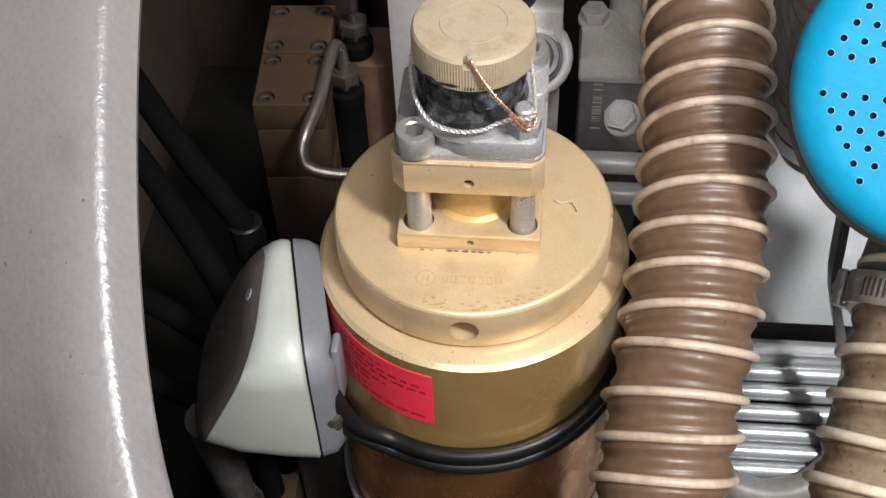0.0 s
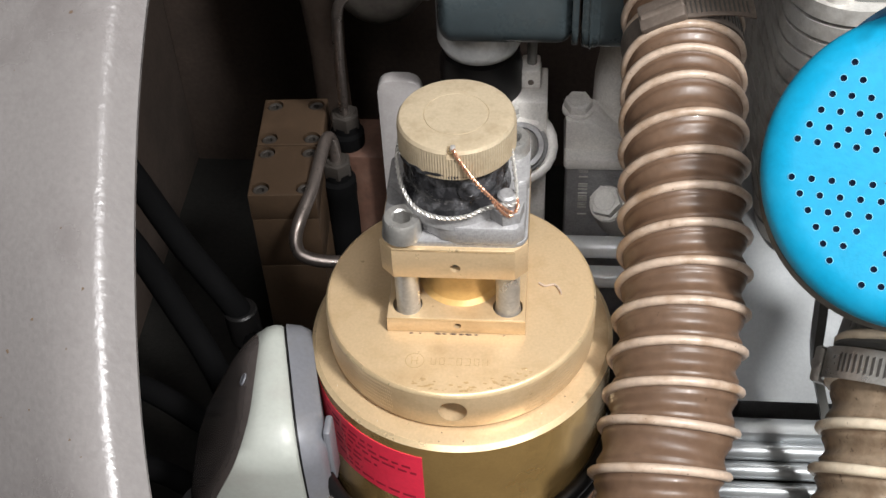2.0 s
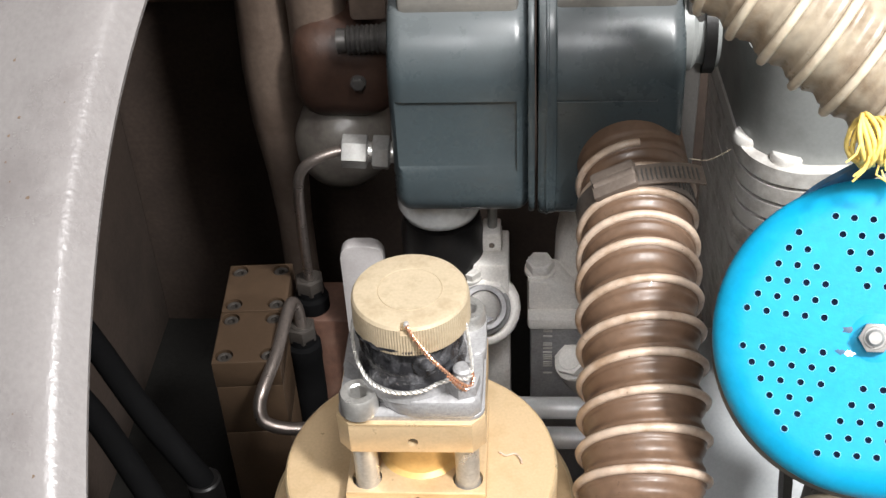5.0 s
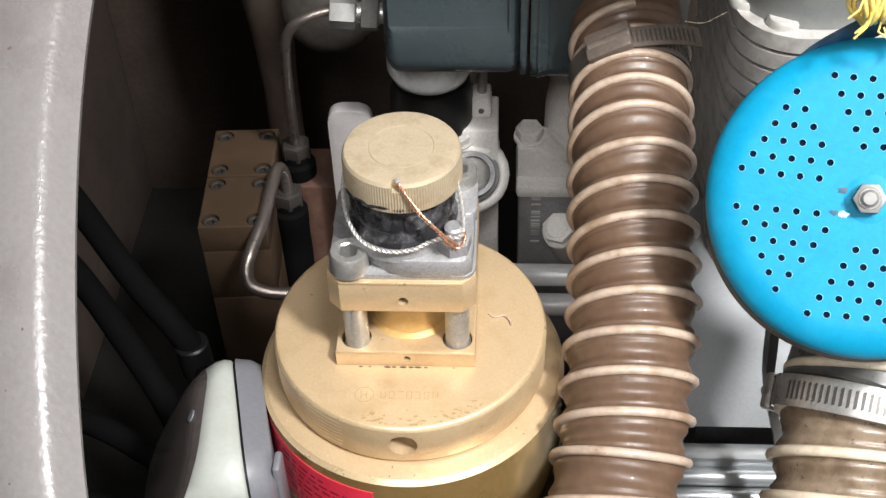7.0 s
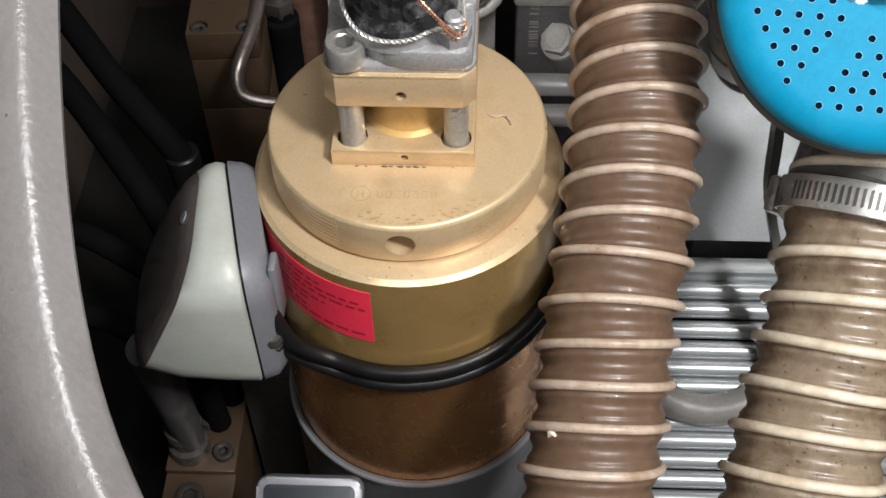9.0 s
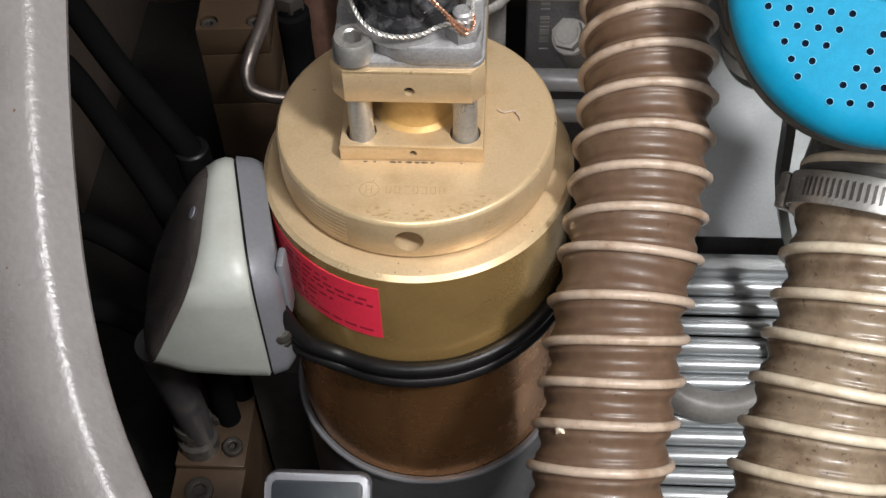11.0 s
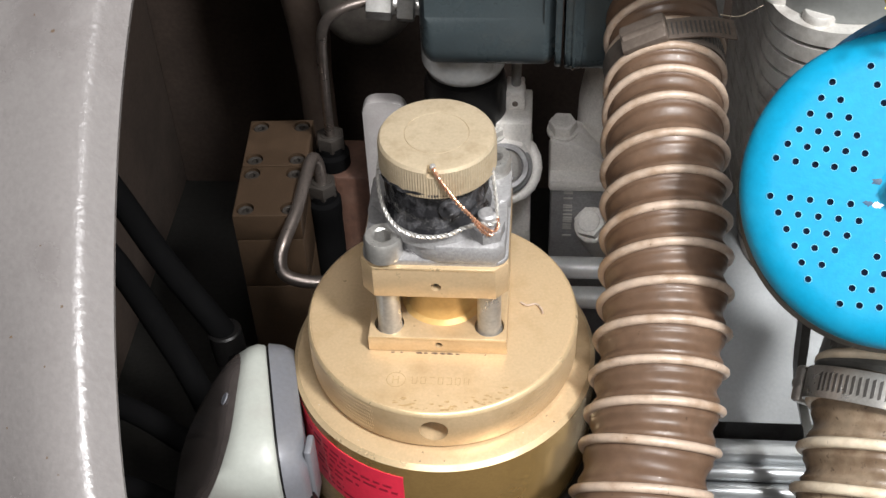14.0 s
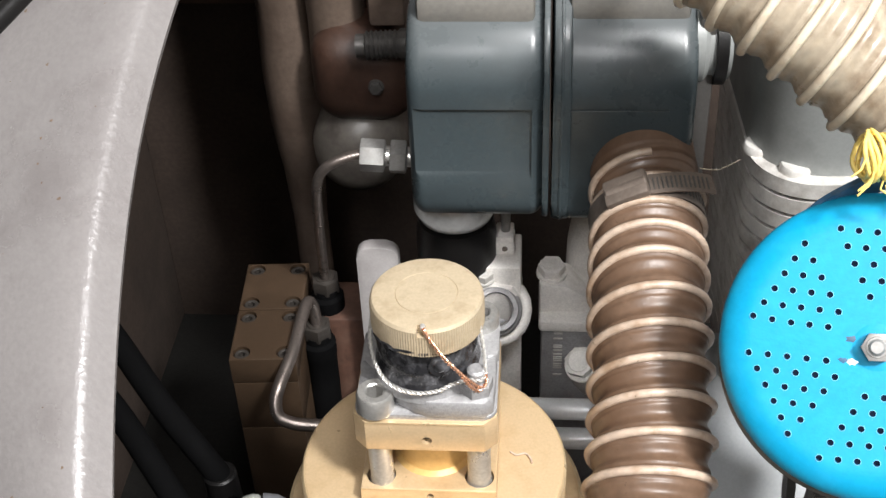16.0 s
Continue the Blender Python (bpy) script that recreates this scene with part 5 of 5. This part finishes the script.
# ---------------------------------------------------------------- back left: brown castings
def build_back():
    t = thing("motor_casing", "beige and brown motor casing, dusty", "motor", (-85, 300, 0))
    part("left_column", lathe([(0, 0), (11, 0), (11, 190), (13, 225), (17, 262), (18, 300), (16.5, 340), (18, 380), (18, 520), (0, 520)], (-108, 310, 0), seg=48), BEIGE, t, smooth=70)
    part("right_column", lathe([(0, 300), (10, 301), (15, 306), (17, 318), (16.5, 340), (17.5, 380), (17.5, 520), (0, 520)], (-75.5, 296, 0), seg=48), BEIGE, t, "rounded beige column", smooth=70)
    part("brown_block", box((-90, 264, 283), (-30, 330, 343), 19, seg=6), OXIDE_DARK, t, "red-brown block")
    part("back_block", box((-60, 300, 296), (-30, 330, 520), 3), OXIDE_DARK, t, "red-brown block behind")
    hex_bolt(t, (-51, 263.8, 313), 7, 4, (0, -1, 0.1), DARK_STEEL, True, "hex_bolt")
    part("pale_dome", lathe([(0, -40), (29, -40), (29, 0), (26, 12), (17, 20), (0, 24)], (-66, 284, 262), (0, -0.9, 0.1), 48), DOME, t, "pale stained dome", smooth=70)
    thread = [(0, -14), (6.5, -14), (6.5, -9)]
    for k in range(7):
        thread += [(8.2, -8 + k * 2.6), (6.9, -6.8 + k * 2.6)]
    part("stud", lathe(thread + [(8.6, 11), (8.6, 16), (0, 16)], (-46, 263, 340), (1, 0, 0.05), 28), DARK_STEEL, t, "black threaded stud")
    part("tan_block", box((-53, 268, 348), (-33, 300, 460), 2.5), BEIGE, t, "dull brown block")
    t = thing("back_plate", "red-brown oxide plate high at the back", "plate", (-180, 420, 290))
    part("plate", box((-250, 408, 290), (-140, 419.5, 600), 1), RUST, t)


build_back()

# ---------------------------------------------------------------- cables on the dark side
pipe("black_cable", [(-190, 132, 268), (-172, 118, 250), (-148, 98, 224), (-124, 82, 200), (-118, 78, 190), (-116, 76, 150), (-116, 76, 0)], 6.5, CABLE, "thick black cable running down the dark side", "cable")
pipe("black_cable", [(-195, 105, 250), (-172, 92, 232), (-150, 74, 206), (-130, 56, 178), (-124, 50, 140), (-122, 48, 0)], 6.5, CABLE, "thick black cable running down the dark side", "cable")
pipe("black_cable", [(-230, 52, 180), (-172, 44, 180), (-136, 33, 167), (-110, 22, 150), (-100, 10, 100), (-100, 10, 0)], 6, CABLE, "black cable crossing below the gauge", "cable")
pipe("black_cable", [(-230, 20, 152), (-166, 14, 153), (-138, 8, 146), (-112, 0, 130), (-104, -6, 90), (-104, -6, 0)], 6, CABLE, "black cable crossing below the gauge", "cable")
ferrule = thing("cable_end", "black cable end sleeve", "fitting", (-116, 76, 0))
part("sleeve", rod((-118, 79, 176), (-119, 79.5, 197), 8.5, 28, 1), RUBBER, ferrule)


# ---------------------------------------------------------------- low front left: base block, adaptor, small display
def build_low():
    t = thing("base_block", "gold anodised base block with sunk socket screws", "base block", (-108, -20, 0))
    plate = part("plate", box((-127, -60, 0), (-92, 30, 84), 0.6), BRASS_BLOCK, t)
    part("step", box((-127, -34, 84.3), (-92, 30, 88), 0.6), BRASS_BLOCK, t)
    socket_screw(t, (-99, -24, 87.8), 5, 4, mat=SCREW_DARK)
    socket_screw(t, (-110, -5, 87.8), 6, 6, mat=SCREW_DARK)
    socket_screw(t, (-113, -46, 83.8), 7, 2.5, mat=SCREW_DARK)
    t = thing("riser_pipe", "grey pipe stem with a clear fitting under the gauge", "pipe", (-117, -20, 88))
    part("stem", lathe([(0, 0), (6.5, 0), (8, 20), (10, 90), (0, 90)], (-112.9, -24.0, 101.9), (-0.02, -0.081, 0.997), 28), HOSE_GREY, t)
    part("fitting", lathe([(0, 88), (10, 88), (10, 96), (8, 98), (8, 104), (9.5, 106), (9.5, 112), (7.5, 114), (0, 114)], (-116, -22, 0), seg=32), GLASSY, t, "grubby clear screwed fitting", smooth=35)
    t = thing("ledge_bar", "dull grey ledge bar beside the filter sleeve", "bar", (-80, 10, 0))
    part("bar", box((-90, 0, 0), (-62, 14, 122), 1.2), DARK, t)
    t = thing("small_display", "small dark display in a rounded grey frame", "display", (-34, -116, 0))
    m = Matrix.Translation((-34, -118, 206)) @ Matrix.Rotation(radians(38), 4, "X")
    fr = part("frame", prism(rounded(40, 32, 4, 6), -8, 0, 1.2, m=m), GREY_BACK, t)
    part("screen", prism(rounded(34.5, 26.5, 2.4, 6), -1, 0.5, 0.3, m=m), WINDOW_DARK, t)
    part("post", box((-44, -118, 0), (-24, -106, 196), 1), DARK, t)


build_low()
